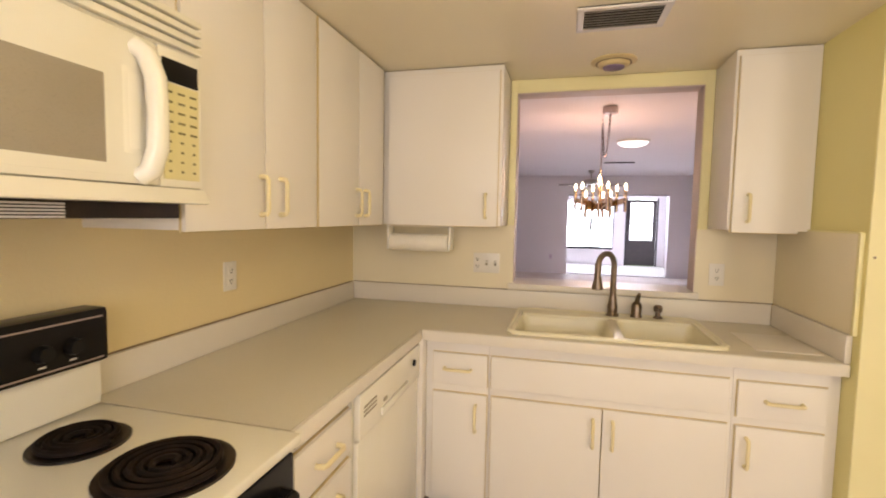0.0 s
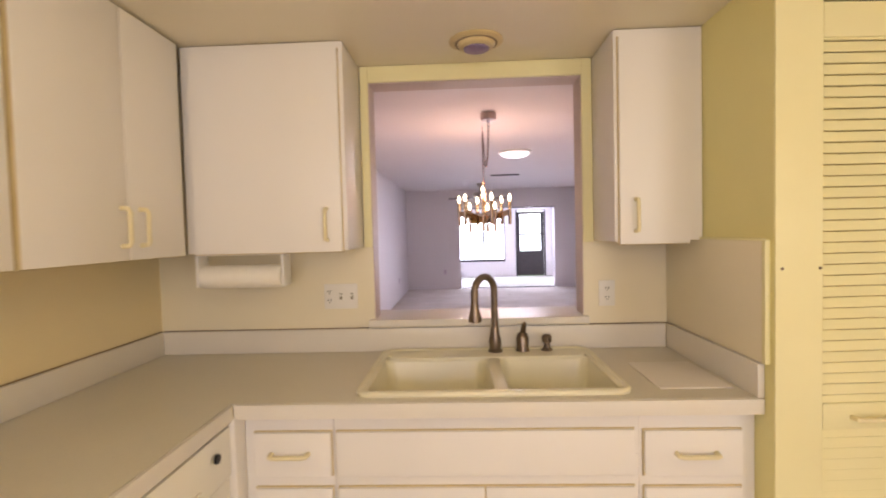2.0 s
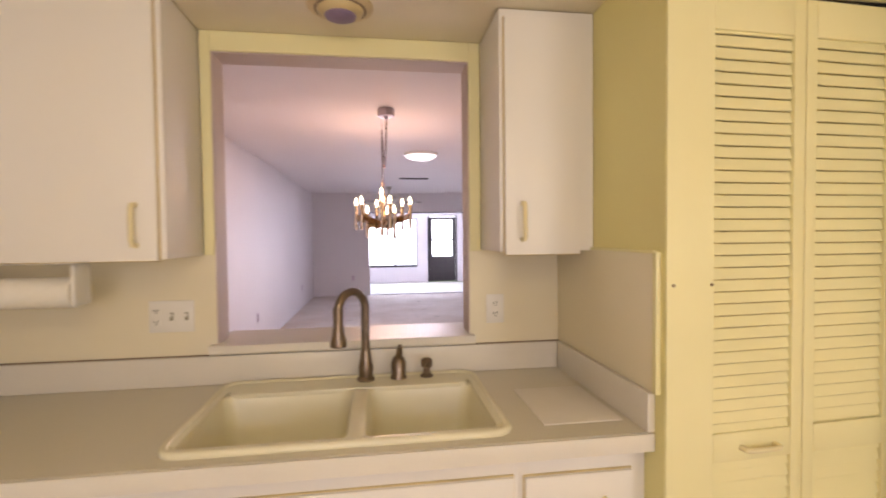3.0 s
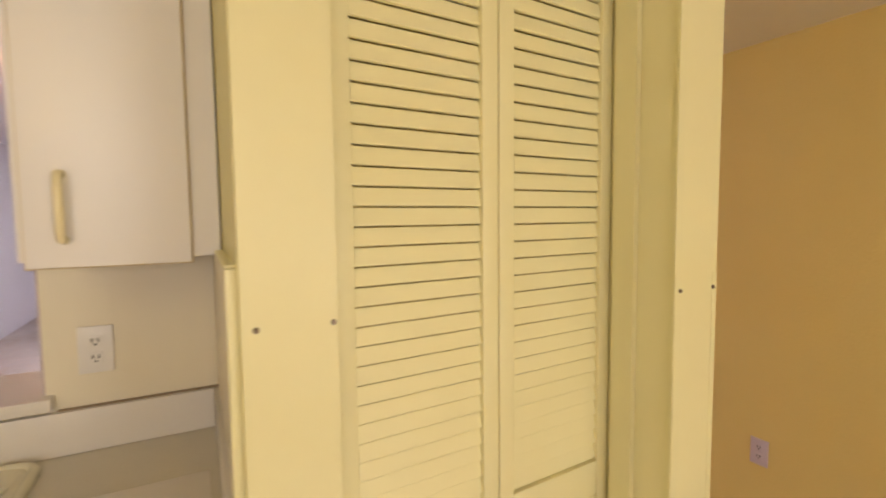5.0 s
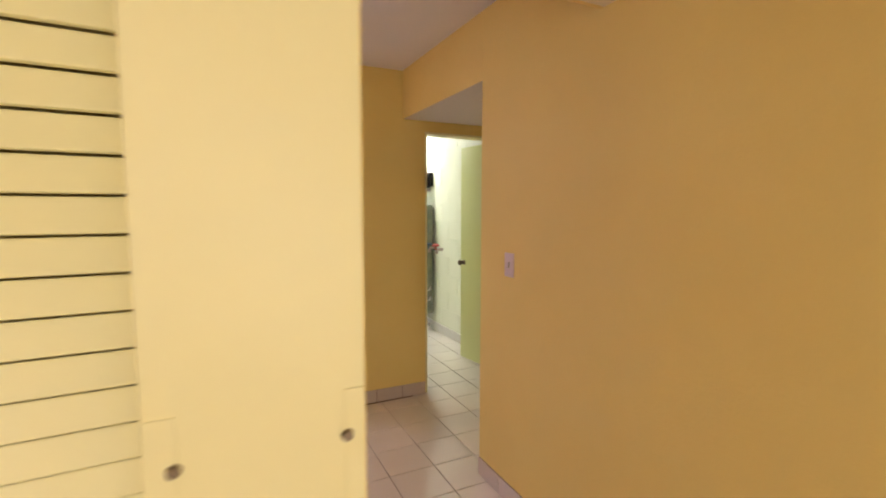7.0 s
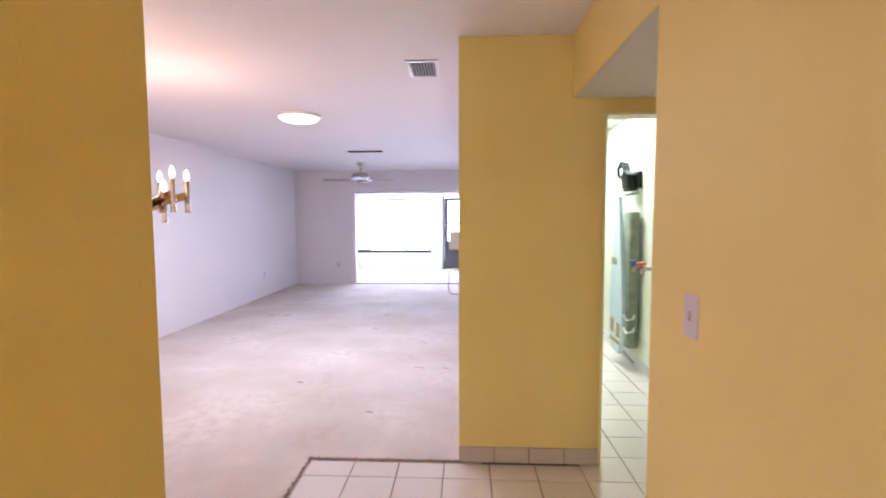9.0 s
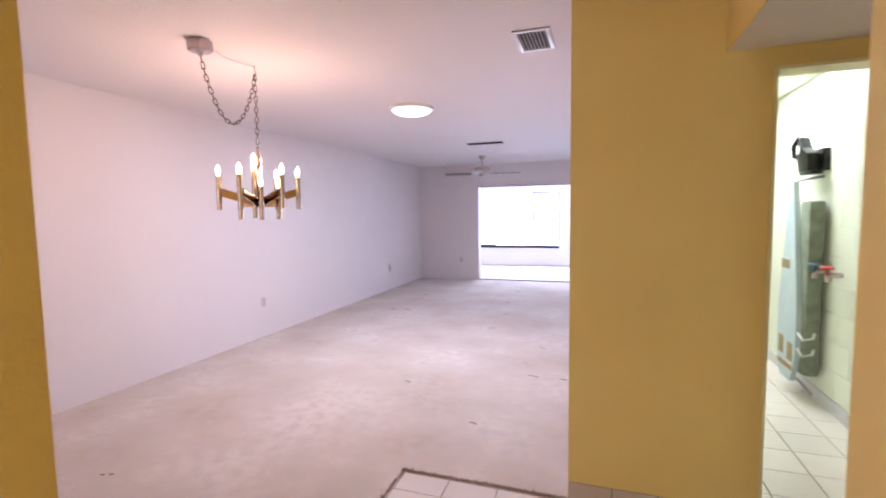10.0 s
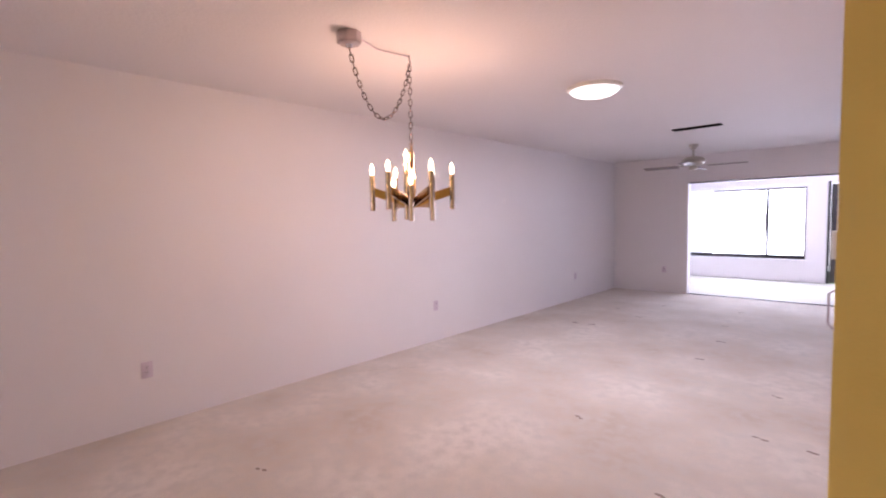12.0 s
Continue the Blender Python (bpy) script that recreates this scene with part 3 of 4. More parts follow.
def bowl(bm, x0, x1, y0, y1, top, deep):
    """An open bowl with sloping sides and a rounded floor, as one skin with thickness."""
    def ring(inset, z, r):
        pts = []
        for cx, cy, a0 in ((x1 - inset - r, y1 - inset - r, 0), (x0 + inset + r, y1 - inset - r, 90), (x0 + inset + r, y0 + inset + r, 180), (x1 - inset - r, y0 + inset + r, 270)):
            for k in range(5):
                a = radians(a0 + k * 22.5)
                pts.append(bm.verts.new((cx + r * math.cos(a), cy + r * math.sin(a), z)))
        return pts
    rings = [ring(-0.014, top - 0.004, 0.050), ring(-0.006, top, 0.045), ring(0.004, top - 0.004, 0.042), ring(0.012, top - 0.03, 0.040), ring(0.022, top - deep + 0.03, 0.045), ring(0.045, top - deep, 0.040)]
    for a, b in zip(rings, rings[1:]):
        for k in range(20):
            bm.faces.new((a[k], a[(k + 1) % 20], b[(k + 1) % 20], b[k]))
    bm.faces.new(rings[-1])


for x0, x1 in ((-0.415, 0.010), (0.050, 0.415)):
    bm = fresh()
    bowl(bm, x0, x1, -0.235, 0.165, 0.006, 0.17)
    part("bowl", bm, M["sink"], sink)
    part("drain", lathe(fresh(), ((x0 + x1) / 2, -0.03, -0.166), [(0.045, 0), (0.045, 0.003), (0.036, 0.004), (0.03, 0.001)]), M["nickel"], sink, "metal strainer drain")
bm = fresh()
box(bm, -0.392, -0.254, -0.006, 0.392, -0.228, 0.0100, 0.004)
box(bm, -0.392, 0.158, -0.006, 0.392, 0.283, 0.0100, 0.004)
box(bm, -0.435, -0.211, -0.006, -0.408, 0.240, 0.0095, 0.004)
box(bm, 0.408, -0.211, -0.006, 0.435, 0.240, 0.0095, 0.004)
box(bm, 0.006, -0.23, -0.012, 0.054, 0.16, 0.0085, 0.008)
outline = []
for cx, cy, a0 in ((0.387, 0.235, 0), (-0.387, 0.235, 90), (-0.387, -0.206, 180), (0.387, -0.206, 270)):
    if cy > 0:
        lathe(bm, (cx, cy, 0), [(0.047, -0.005), (0.047, 0.0085), (0.040, 0.0092)], 24)
    outline += [(cx + 0.050 * math.cos(radians(a0 + k * 15)), cy + 0.050 * math.sin(radians(a0 + k * 15)), 0.004) for k in range(7)]
pipe(bm, outline, 0.012, 10, True)
part("rim", bm, M["sink"], sink)


def arc(c, r, a0, a1, n, f):
    return [f(c[0] + r * math.cos(radians(a0 + (a1 - a0) * k / n)), c[1] + r * math.sin(radians(a0 + (a1 - a0) * k / n))) for k in range(n + 1)]


faucet = thing("faucet", "brushed bronze gooseneck pull-down kitchen faucet", "faucet", (1.505, -0.085, 0.918), rz=35)
part("base", lathe(fresh(), (0, 0, 0), [(0.031, 0), (0.031, 0.008), (0.024, 0.016), (0.026, 0.05), (0.020, 0.075), (0.016, 0.11)]), M["bronze"], faucet)
spout = part("spout", pipe(fresh(), [(0, 0, 0.10), (0, 0, 0.225)] + arc((0.064, 0.262), 0.064, 180, 8, 14, lambda a, b: (-a, -a * 0.25, b)), 0.0145, 12), M["bronze"], faucet)
part("spray_head", lathe(fresh(), (-0.1274, -0.032, 0.145), [(0.016, 0), (0.027, 0.004), (0.027, 0.018), (0.019, 0.05), (0.0155, 0.085), (0.0165, 0.122), (0.0158, 0.136)], 18), M["bronze"], faucet)
lever = thing("faucet_lever", "brushed bronze single faucet lever beside the faucet", "faucet handle", (1.622, -0.080, 0.918))
part("base", lathe(fresh(), (0, 0, 0), [(0.029, 0), (0.029, 0.006), (0.024, 0.014), (0.027, 0.055), (0.020, 0.075), (0.010, 0.082)]), M["bronze"], lever)
part("lever", pipe(fresh(), [(0, 0, 0.07), (0.003, -0.010, 0.095), (0.004, -0.028, 0.118), (0.004, -0.042, 0.126)], [0.013, 0.012, 0.010, 0.008], 10), M["bronze"], lever)
soap = thing("soap_dispenser", "small brushed bronze soap dispenser on the sink rim", "soap dispenser", (1.725, -0.078, 0.918))
part("base", lathe(fresh(), (0, 0, 0), [(0.024, 0), (0.024, 0.006), (0.013, 0.014), (0.011, 0.035)]), M["bronze"], soap)
part("pump", lathe(fresh(), (0, 0, 0.034), [(0.013, 0), (0.020, 0.004), (0.021, 0.026), (0.014, 0.034), (0.004, 0.036)]), M["bronze"], soap)
part("nozzle", pipe(fresh(), [(0, -0.012, 0.052), (0, -0.04, 0.05), (0, -0.046, 0.044)], 0.006, 8), M["bronze"], soap)

mat_thing = thing("cutting_mat", "thin frosted cutting mat lying on the worktop", "cutting mat", (2.115, -0.395, 0.909))
part("sheet", box(fresh(), -0.115, -0.155, 0.0005, 0.115, 0.14, 0.0045, 0.002), M["board"], mat_thing)

# paper towel holder under the corner cabinet
towel = thing("paper_towel_holder", "white under-cabinet holder with a paper towel roll", "paper towel holder", (0.503, -0.235, U0))
bm = box(fresh(), -0.18, -0.035, -0.012, 0.18, 0.035, -0.001, 0.004)
part("bracket", bm, M["plate"], towel)
for sx in (-0.176, 0.164):
    part("arm", box(fresh(), sx, -0.04, -0.135, sx + 0.012, 0.04, -0.0125, 0.004), M["plate"], towel)
part("roll", rod(fresh(), (-0.160, 0, -0.097), (0.160, 0, -0.097), 0.046, seg=32), M["paper"], towel, "white paper towel roll")


# ---- plates on walls ----
def wall_plate(name, label, category, m, w, h, gangs, mat="plate"):
    """A cover plate on the local plane y = 0 that faces -y; gangs: 'o' outlet, 's' switch, 'd' dark rocker."""
    ob = new(name)
    ob.matrix_world = m
    tagged(ob, label=label, category=category)
    part("cover", box(fresh(), -w / 2, -0.006, -h / 2, w / 2, -0.0003, h / 2, 0.003), M[mat], ob)
    n = len(gangs)
    for k, gang in enumerate(gangs):
        cx = (k - (n - 1) / 2) * w / n
        if gang == "o":
            for cz in (-0.020, 0.020):
                face = part("socket", box(fresh(), cx - 0.014, -0.0085, cz - 0.014, cx + 0.014, -0.0062, cz + 0.014, 0.004), M[mat], ob)
                bm = fresh()
                for dx in (-0.006, 0.006):
                    box(bm, cx + dx - 0.0014, -0.0095, cz - 0.001, cx + dx + 0.0014, -0.0084, cz + 0.008)
                rod(bm, (cx, -0.0095, cz - 0.007), (cx, -0.0084, cz - 0.007), 0.0026, seg=8)
                part("slot", bm, M["slot"], face)
        else:
            part("slot_frame", box(fresh(), cx - 0.006, -0.0068, -0.014, cx + 0.006, -0.0061, 0.014), M["button"], ob)
            part("toggle", box(fresh(), cx - 0.004, -0.016, 0.0, cx + 0.004, -0.0069, 0.010, 0.0015), M[mat], ob)
    for cz in (-h * 0.40, h * 0.40):
        part("screw", rod(fresh(), (0, -0.0075, cz), (0, -0.0058, cz), 0.003, seg=8), M[mat], ob)
    return ob


wall_plate("switch_plate", "white three-gang plate with outlet and two switches on the sink wall", "switch plate", pose(0.828, -0.0005, 1.158), 0.150, 0.112, "oss")
wall_plate("outlet", "white duplex outlet on the sink wall", "outlet", pose(2.003, -0.0005, 1.148), 0.070, 0.112, "o")
wall_plate("outlet", "white duplex outlet above the worktop", "outlet", pose(0.0005, -1.092, 1.175, 0, 0, 90), 0.070, 0.112, "o")
for y, z in ((1.390, 0.406), (4.349, 0.420), (7.834, 0.41)):
    wall_plate("outlet", "off-white duplex outlet low on the living room wall", "outlet", pose(XL + 0.0005, y, z, 0, 0, 90), 0.072, 0.115, "o", "plate_hall")
wall_plate("outlet", "off-white duplex outlet low on the end wall", "outlet", pose(0.97, YFAR - 0.0005, 0.43), 0.072, 0.115, "o", "plate_hall")
wall_plate("outlet", "lilac-white duplex outlet low on the yellow hall wall", "outlet", pose(HALL - 0.0005, -0.273, 0.423, 0, 0, -90), 0.072, 0.115, "o", "plate_hall")
wall_plate("light_switch", "lilac-white light switch on the yellow hall wall", "switch plate", pose(HALL - 0.0005, 0.769, 1.19, 0, 0, -90), 0.074, 0.115, "s", "plate_hall")

# thermostat
th = new("thermostat")
th.matrix_world = pose(3.2555, -0.148, 1.513, 0, 0, 90)
tagged(th, "cream wall thermostat with a green-grey display", "thermostat")
part("housing", box(fresh(), -0.062, -0.026, -0.050, 0.062, -0.0003, 0.050, 0.006), M["keypad"], th)
part("display", box(fresh(), -0.052, -0.028, -0.012, 0.010, -0.0255, 0.036, 0.001), M["lcd"], th, "dark green display")
for cx, cz in ((0.034, -0.004), (0.034, 0.020), (-0.034, -0.028), (-0.004, -0.028)):
    part("button", box(fresh(), cx - 0.008, -0.029, cz - 0.006, cx + 0.008, -0.0255, cz + 0.006, 0.002), M["button"], th)
part("indicator", rod(fresh(), (0.015, -0.0275, 0.030), (0.015, -0.0255, 0.030), 0.0025, seg=10), M["red"], th, "tiny red indicator")

# ---- stove ----
ST0, ST1 = -2.430, -1.672
stove = thing("stove", "white electric coil stove with black back panel", "stove", (0, 0, 0))
part("body", box(fresh(), 0.02, ST0, 0.02, 0.62, ST1, 0.885, 0.004), M["appliance"], stove)
bm = box(fresh(), 0.02, ST0, 0.886, 0.668, ST1, 0.912, 0.008)
part("cooktop", bm, M["appliance"], stove)
part("oven_door", box(fresh(), 0.621, ST0 + 0.01, 0.22, 0.652, ST1 - 0.01, 0.868, 0.006), M["black"], stove, "black glass oven door")
part("oven_handle", pipe(fresh(), [(0.652, ST0 + 0.06, 0.80), (0.69, ST0 + 0.07, 0.805), (0.692, ST1 - 0.07, 0.805), (0.652, ST1 - 0.06, 0.80)], 0.012), M["black"], stove)
part("backguard", box(fresh(), 0.021, ST0, 0.913, 0.075, ST1, 1.03, 0.006), M["appliance"], stove)
pan = part("control_panel", box(fresh(), 0.021, ST0 - 0.002, 1.031, 0.098, ST1 + 0.006, 1.172, 0.012), M["black"], stove, "black gloss control panel")
part("trim_line", box(fresh(), 0.096, ST0 + 0.01, 1.148, 0.0995, ST1 - 0.01, 1.152), M["nickel"], pan)
part("trim_line", box(fresh(), 0.096, ST0 + 0.01, 1.042, 0.0995, ST1 - 0.01, 1.046), M["nickel"], pan)
for y in (-1.76, -1.83, -2.27, -2.34):
    part("knob", rod(fresh(), (0.098, y, 1.09), (0.120, y, 1.09), 0.021, 0.018, 18), M["black"], pan)
    part("mark", box(fresh(), 0.0985, y - 0.008, 1.056, 0.0996, y + 0.008, 1.060), M["plate"], pan, "small white print")


def burner(c, r):
    b = part("burner", lathe(fresh(), (*c, 0.912), [(r + 0.012, 0.0), (r + 0.012, 0.005), (r + 0.002, 0.006), (r - 0.01, 0.002)], 36), M["drip"], stove, "dark drip bowl")
    turns = max(3, round(r / 0.021))
    pts = []
    for k in range(turns * 26 + 1):
        a = 2 * math.pi * k / 26
        rr = 0.016 + (r - 0.018) * k / (turns * 26)
        pts.append((c[0] + rr * math.cos(a), c[1] + rr * math.sin(a), 0.926))
    part("coil", pipe(fresh(), pts, 0.0075, 6), M["coil"], b, "dark spiral heating coil")


burner((0.235, -1.852), 0.082)
burner((0.500, -1.885), 0.112)
burner((0.235, -2.25), 0.098)
burner((0.500, -2.25), 0.074)

# ---- microwave over the stove ----
mw = thing("microwave", "white over-the-range microwave with a grey-beige window", "microwave", (0, 0, 0))
MZ0, MZ1, MX = 1.438, 1.865, 0.40
part("body", box(fresh(), 0.002, -2.43, MZ0 + 0.012, MX - 0.03, -1.664, MZ1, 0.004), M["appliance"], mw)
part("underside", box(fresh(), 0.01, -2.42, MZ0 - 0.034, MX - 0.06, -1.675, MZ0 + 0.0115, 0.004), M["drip"], mw, "dark metal underside")
bm = fresh()
for k in range(5):
    box(bm, MX - 0.060, -2.30, MZ0 - 0.032 + k * 0.006, MX - 0.050, -1.95, MZ0 - 0.0285 + k * 0.006)
part("filter", bm, M["vent_white"], mw, "slotted filter")
bm = box(fresh(), MX - 0.045, -2.43, MZ0, MX + 0.018, -1.660, MZ0 + 0.0355, 0.006)
for v in bm.verts:
    if v.co.x > MX and v.co.z > MZ0 + 0.02:
        v.co.x -= 0.014
part("bottom_lip", bm, M["appliance"], mw)
door = part("door", box(fresh(), MX - 0.0295, -2.43, MZ0 + 0.036, MX, -1.786, 1.775, 0.012), M["appliance"], mw)
part("window", box(fresh(), MX - 0.002, -2.37, 1.512, MX + 0.0015, -1.908, 1.678, 0.004), M["oven_glass"], door, "grey-beige dotted window")
part("window_frame", box(fresh(), MX - 0.001, -2.40, 1.490, MX + 0.0006, -1.868, 1.712, 0.002), M["appliance"], door)
part("handle", pipe(fresh(), [(MX - 0.005, -1.832, 1.49), (MX + 0.016, -1.824, 1.505), (MX + 0.028, -1.818, 1.55), (MX + 0.030, -1.817, 1.62), (MX + 0.028, -1.819, 1.69), (MX + 0.016, -1.828, 1.735), (MX - 0.005, -1.838, 1.752)],
     [0.020, 0.021, 0.021, 0.020, 0.021, 0.021, 0.020], 14), M["appliance"], door)
for k, (y, z, dz) in enumerate(((-1.872, 1.62, 0.085), (-1.858, 1.62, 0.075))):
    part("grip_recess", box(fresh(), MX - 0.004, y, z - dz, MX + 0.0008 + 0.0006 * k, y + 0.030, z + dz, 0.002), M["appliance"], door)
keys = part("control_panel", box(fresh(), MX - 0.0295, -1.785, MZ0 + 0.036, MX - 0.001, -1.664, 1.775, 0.006), M["appliance"], mw)
part("keypad", box(fresh(), MX - 0.0015, -1.776, 1.492, MX + 0.0008, -1.676, 1.70, 0.001), M["keypad"], keys, "ivory keypad")
part("display", box(fresh(), MX - 0.0015, -1.776, 1.703, MX + 0.001, -1.676, 1.752, 0.004), M["black"], keys, "black display")
for r in range(9):
    for k in range(3):
        w = 0.020 if r < 5 else 0.008
        y = -1.760 + k * 0.034
        part("key_print", box(fresh(), MX + 0.0008, y - w / 2, 1.507 + (8 - r) * 0.0215, MX + 0.0013, y + w / 2, 1.512 + (8 - r) * 0.0215), M["ink"], keys)
grille = part("vent_grille", box(fresh(), MX - 0.0295, -2.43, 1.776, MX - 0.012, -1.664, MZ1, 0.003), M["appliance"], mw)
for k in range(4):
    part("louvre", box(fresh(), MX - 0.012, -2.43, 1.782 + k * 0.021, MX + 0.006, -1.664, 1.797 + k * 0.021, 0.005), M["appliance"], grille)
cabinet("upper_cabinet", "short white cabinet above the microwave", (0.314, -2.430, 0), 90, 0.77, 0.312, 1.868, U1,
        [("door", 0.004, 1.872, 0.380, U1 - 0.006, None), ("door", 0.386, 1.872, 0.766, U1 - 0.006, None)], "upper kitchen cabinets")


# ---- ceiling fittings ----
def ceiling_vent(label, x0, y0, x1, y1, z, slats, frame_mat, slat_mat, along_x=True, back="slot"):
    v = thing("ceiling_vent", label, "vent", ((x0 + x1) / 2, (y0 + y1) / 2, z))
    w, d = (x1 - x0) / 2, (y1 - y0) / 2
    part("backing", box(fresh(), -w, -d, -0.003, w, d, -0.0006), M[back], v)
    bm, e = fresh(), 0.026
    box(bm, -w, -d, -0.010, w, -d + e, -0.0032, 0.002)
    box(bm, -w, d - e, -0.010, w, d, -0.0032, 0.002)
    box(bm, -w, -d + e, -0.010, -w + e, d - e, -0.0032, 0.002)
    box(bm, w - e, -d + e, -0.010, w, d - e, -0.0032, 0.002)
    part("frame", bm, M[frame_mat], v)
    tilt = Matrix.Rotation(radians(35), 4, "X" if along_x else "Y")
    for k in range(slats):
        f = (k + 0.5) / slats
        if along_x:
            y = -d + e + f * 2 * (d - e)
            part("slat", box(fresh(), -w + e, y - 0.008, -0.0085, w - e, y + 0.008, -0.0070, turn=tilt), M[slat_mat], v)
        else:
            x = -w + e + f * 2 * (w - e)
            part("slat", box(fresh(), x - 0.008, -d + e, -0.0085, x + 0.008, d - e, -0.0070, turn=tilt), M[slat_mat], v)
    return v


ceiling_vent("grey metal ceiling vent with dark slats above the sink", 1.264, -0.85, 1.582, -0.635, LOW, 7, "vent_white", "vent")
ceiling_vent("white ceiling vent with grey slats in the living room", 3.352, 2.555, 3.565, 2.905, HIGH, 8, "vent_white", "vent", False)
ceiling_vent("narrow dark slot vent in the living room ceiling", 1.96, 6.53, 2.48, 6.66, HIGH, 2, "slot", "slot")
can = thing("recessed_light", "unlit recessed ceiling light with yellowed trim rings", "ceiling light", (1.447, -0.235, LOW))
part("trim_ring", lathe(fresh(), (0, 0, -0.0005), [(0.075, 0), (0.104, 0), (0.104, -0.005), (0.094, -0.010), (0.074, -0.012)], 36), M["can"], can)
# solid brown ring; the gap's shade is put into its colour
part("shadow_gap", lathe(fresh(), (0, 0, -0.0095), [(0.070, 0), (0.082, 0), (0.082, -0.004), (0.070, -0.004)], 36), M["joint"], can, "brown ring painted as the shaded gap inside the trim")
part("eyeball", lathe(fresh(), (0, 0, -0.012), [(0.074, 0), (0.072, -0.006), (0.066, -0.014), (0.052, -0.018)], 32), M["can"], can)
part("bulb", lathe(fresh(), (0, 0, -0.029), [(0.050, 0), (0.048, -0.006), (0.030, -0.012), (0.004, -0.014)], 28), M["lens"], can, "violet-grey bulb face")
dome = thing("dome_light", "lit flush-mount dome ceiling light with pale rim", "ceiling light", (2.11, 4.08, HIGH))
part("rim", lathe(fresh(), (0, 0, -0.0005), [(0.18, 0), (0.215, 0), (0.215, -0.02), (0.205, -0.028), (0.19, -0.028)], 40), M["plate"], dome)
part("shade", lathe(fresh(), (0, 0, -0.026), [(0.19, 0), (0.175, -0.018), (0.14, -0.036), (0.08, -0.050), (0.01, -0.055)], 40), M["dome"], dome, "glowing white glass dome").visible_shadow = False

# ---- chandelier on a swagged chain ----
CX, CY = 1.608, 2.525
SX, SY = 1.638, 2.045           # ceiling canopy the chain swags from
ch = thing("chandelier", "lit brass tube chandelier with candle bulbs on a swagged chain", "chandelier", (CX, CY, 0))
part("canopy", lathe(fresh(), (SX - CX, SY - CY, HIGH), [(0.068, -0.0005), (0.068, -0.055), (0.060, -0.062), (0.02, -0.064), (0.012, -0.085)], 8), M["nickel"], ch, "octagonal nickel ceiling canopy", smooth=False)
part("hook", pipe(fresh(), [(0, 0, HIGH), (0, 0, HIGH - 0.03), (0, 0.012, HIGH - 0.045), (0, 0, HIGH - 0.062), (0, -0.012, HIGH - 0.05)], 0.004, 8), M["nickel"], ch)
part("cord", pipe(fresh(), [(SX - CX, SY + 0.05 - CY, HIGH - 0.006), (-0.01, -0.25, HIGH - 0.022), (0.0, -0.1, HIGH - 0.016), (0, 0, HIGH - 0.008)], 0.004, 6), M["plate_hall"], ch, "pale cord along the ceiling")


def link_mesh(length):
    """One oval chain link along x."""
    pts, r = [], 0.0095
    for k in range(14):
        a = 2 * math.pi * k / 14
        pts.append((math.copysign(length / 2 - r, math.cos(a)) + r * math.cos(a), r * math.sin(a), 0))
    return mesh_of("link", pipe(fresh(), pts, 0.0032, 5, True), M["chain_metal"], True)


def chain(points, parent, length):
    data = link_mesh(length)
    pts = [Vector(p) for p in points]
    runs = [(b - a).length for a, b in zip(pts, pts[1:])]
    count = int(sum(runs) / (length - 0.008))
    for k in range(count):
        s = sum(runs) * (k + 0.5) / count
        for a, b, run in zip(pts, pts[1:], runs):
            if s <= run:
                break
            s -= run
        ob = new("chain_link", data)
        ob.parent = parent
        way = (b - a).normalized()
        ob.matrix_local = Matrix.Translation(a + way * s) @ way.to_track_quat("X", "Z").to_matrix().to_4x4() @ pose(0, 0, 0, 45 + 90 * (k % 2))


top_a, top_b = Vector((SX - CX, SY - CY, HIGH - 0.085)), Vector((0, 0, HIGH - 0.062))
swag = []
for k in range(25):
    f = k / 24
    p = top_a.lerp(top_b, f)
    p.z -= 0.355 * (1 - (2 * f - 1) ** 2) ** 0.9
    swag.append(p)
chain(swag, ch, 0.042)
chain([top_b, Vector((0, 0, 1.90))], ch, 0.042)
part("column", lathe(fresh(), (0, 0, 0), [(0.010, 1.50), (0.024, 1.505), (0.024, 1.70), (0.018, 1.71), (0.018, 1.85), (0.010, 1.87), (0.006, 1.895)], 16), M["brass"], ch)
part("loop", pipe(fresh(), [(0.014 * math.cos(a), 0, 1.905 + 0.014 * math.sin(a)) for a in (2 * math.pi * k / 12 for k in range(12))], 0.003, 6, True), M["brass"], ch)


def candle(a, r, z0, z1):
    x, y = r * math.cos(radians(a)), r * math.sin(radians(a))
    tube = part("tube", lathe(fresh(), (x, y, 0), [(0.012, z0), (0.017, z0), (0.017, z1), (0.012, z1 + 0.002)], 16), M["chrome"], ch)
    part("bulb", lathe(fresh(), (x, y, z1 + 0.003), [(0.009, 0), (0.010, 0.008), (0.014, 0.022), (0.0148, 0.034), (0.011, 0.050), (0.005, 0.064), (0.001, 0.072)], 14), M["bulb"], tube, "lit flame-shaped bulb").visible_shadow = False
    turn = Matrix.Rotation(radians(a), 4, "Z")
    bm = fresh()
    zi, zo, t = 1.535, (z0 + z1) / 2 + 0.005, 0.006
    corner = [(0.02, -t, zi - 0.028), (0.02, -t, zi + 0.028), (r - 0.014, -t, zo + 0.028), (r - 0.014, -t, zo - 0.028)]
    vs = [bm.verts.new(turn @ Vector((px, py, pz))) for px, py, pz in corner] + [bm.verts.new(turn @ Vector((px, t, pz))) for px, py, pz in corner]
    for f in ((0, 1, 2, 3), (7, 6, 5, 4), (0, 4, 5, 1), (1, 5, 6, 2), (2, 6, 7, 3), (3, 7, 4, 0)):
        bm.faces.new([vs[q] for q in f])
    part("arm", bm, M["brass"], ch, smooth=False)


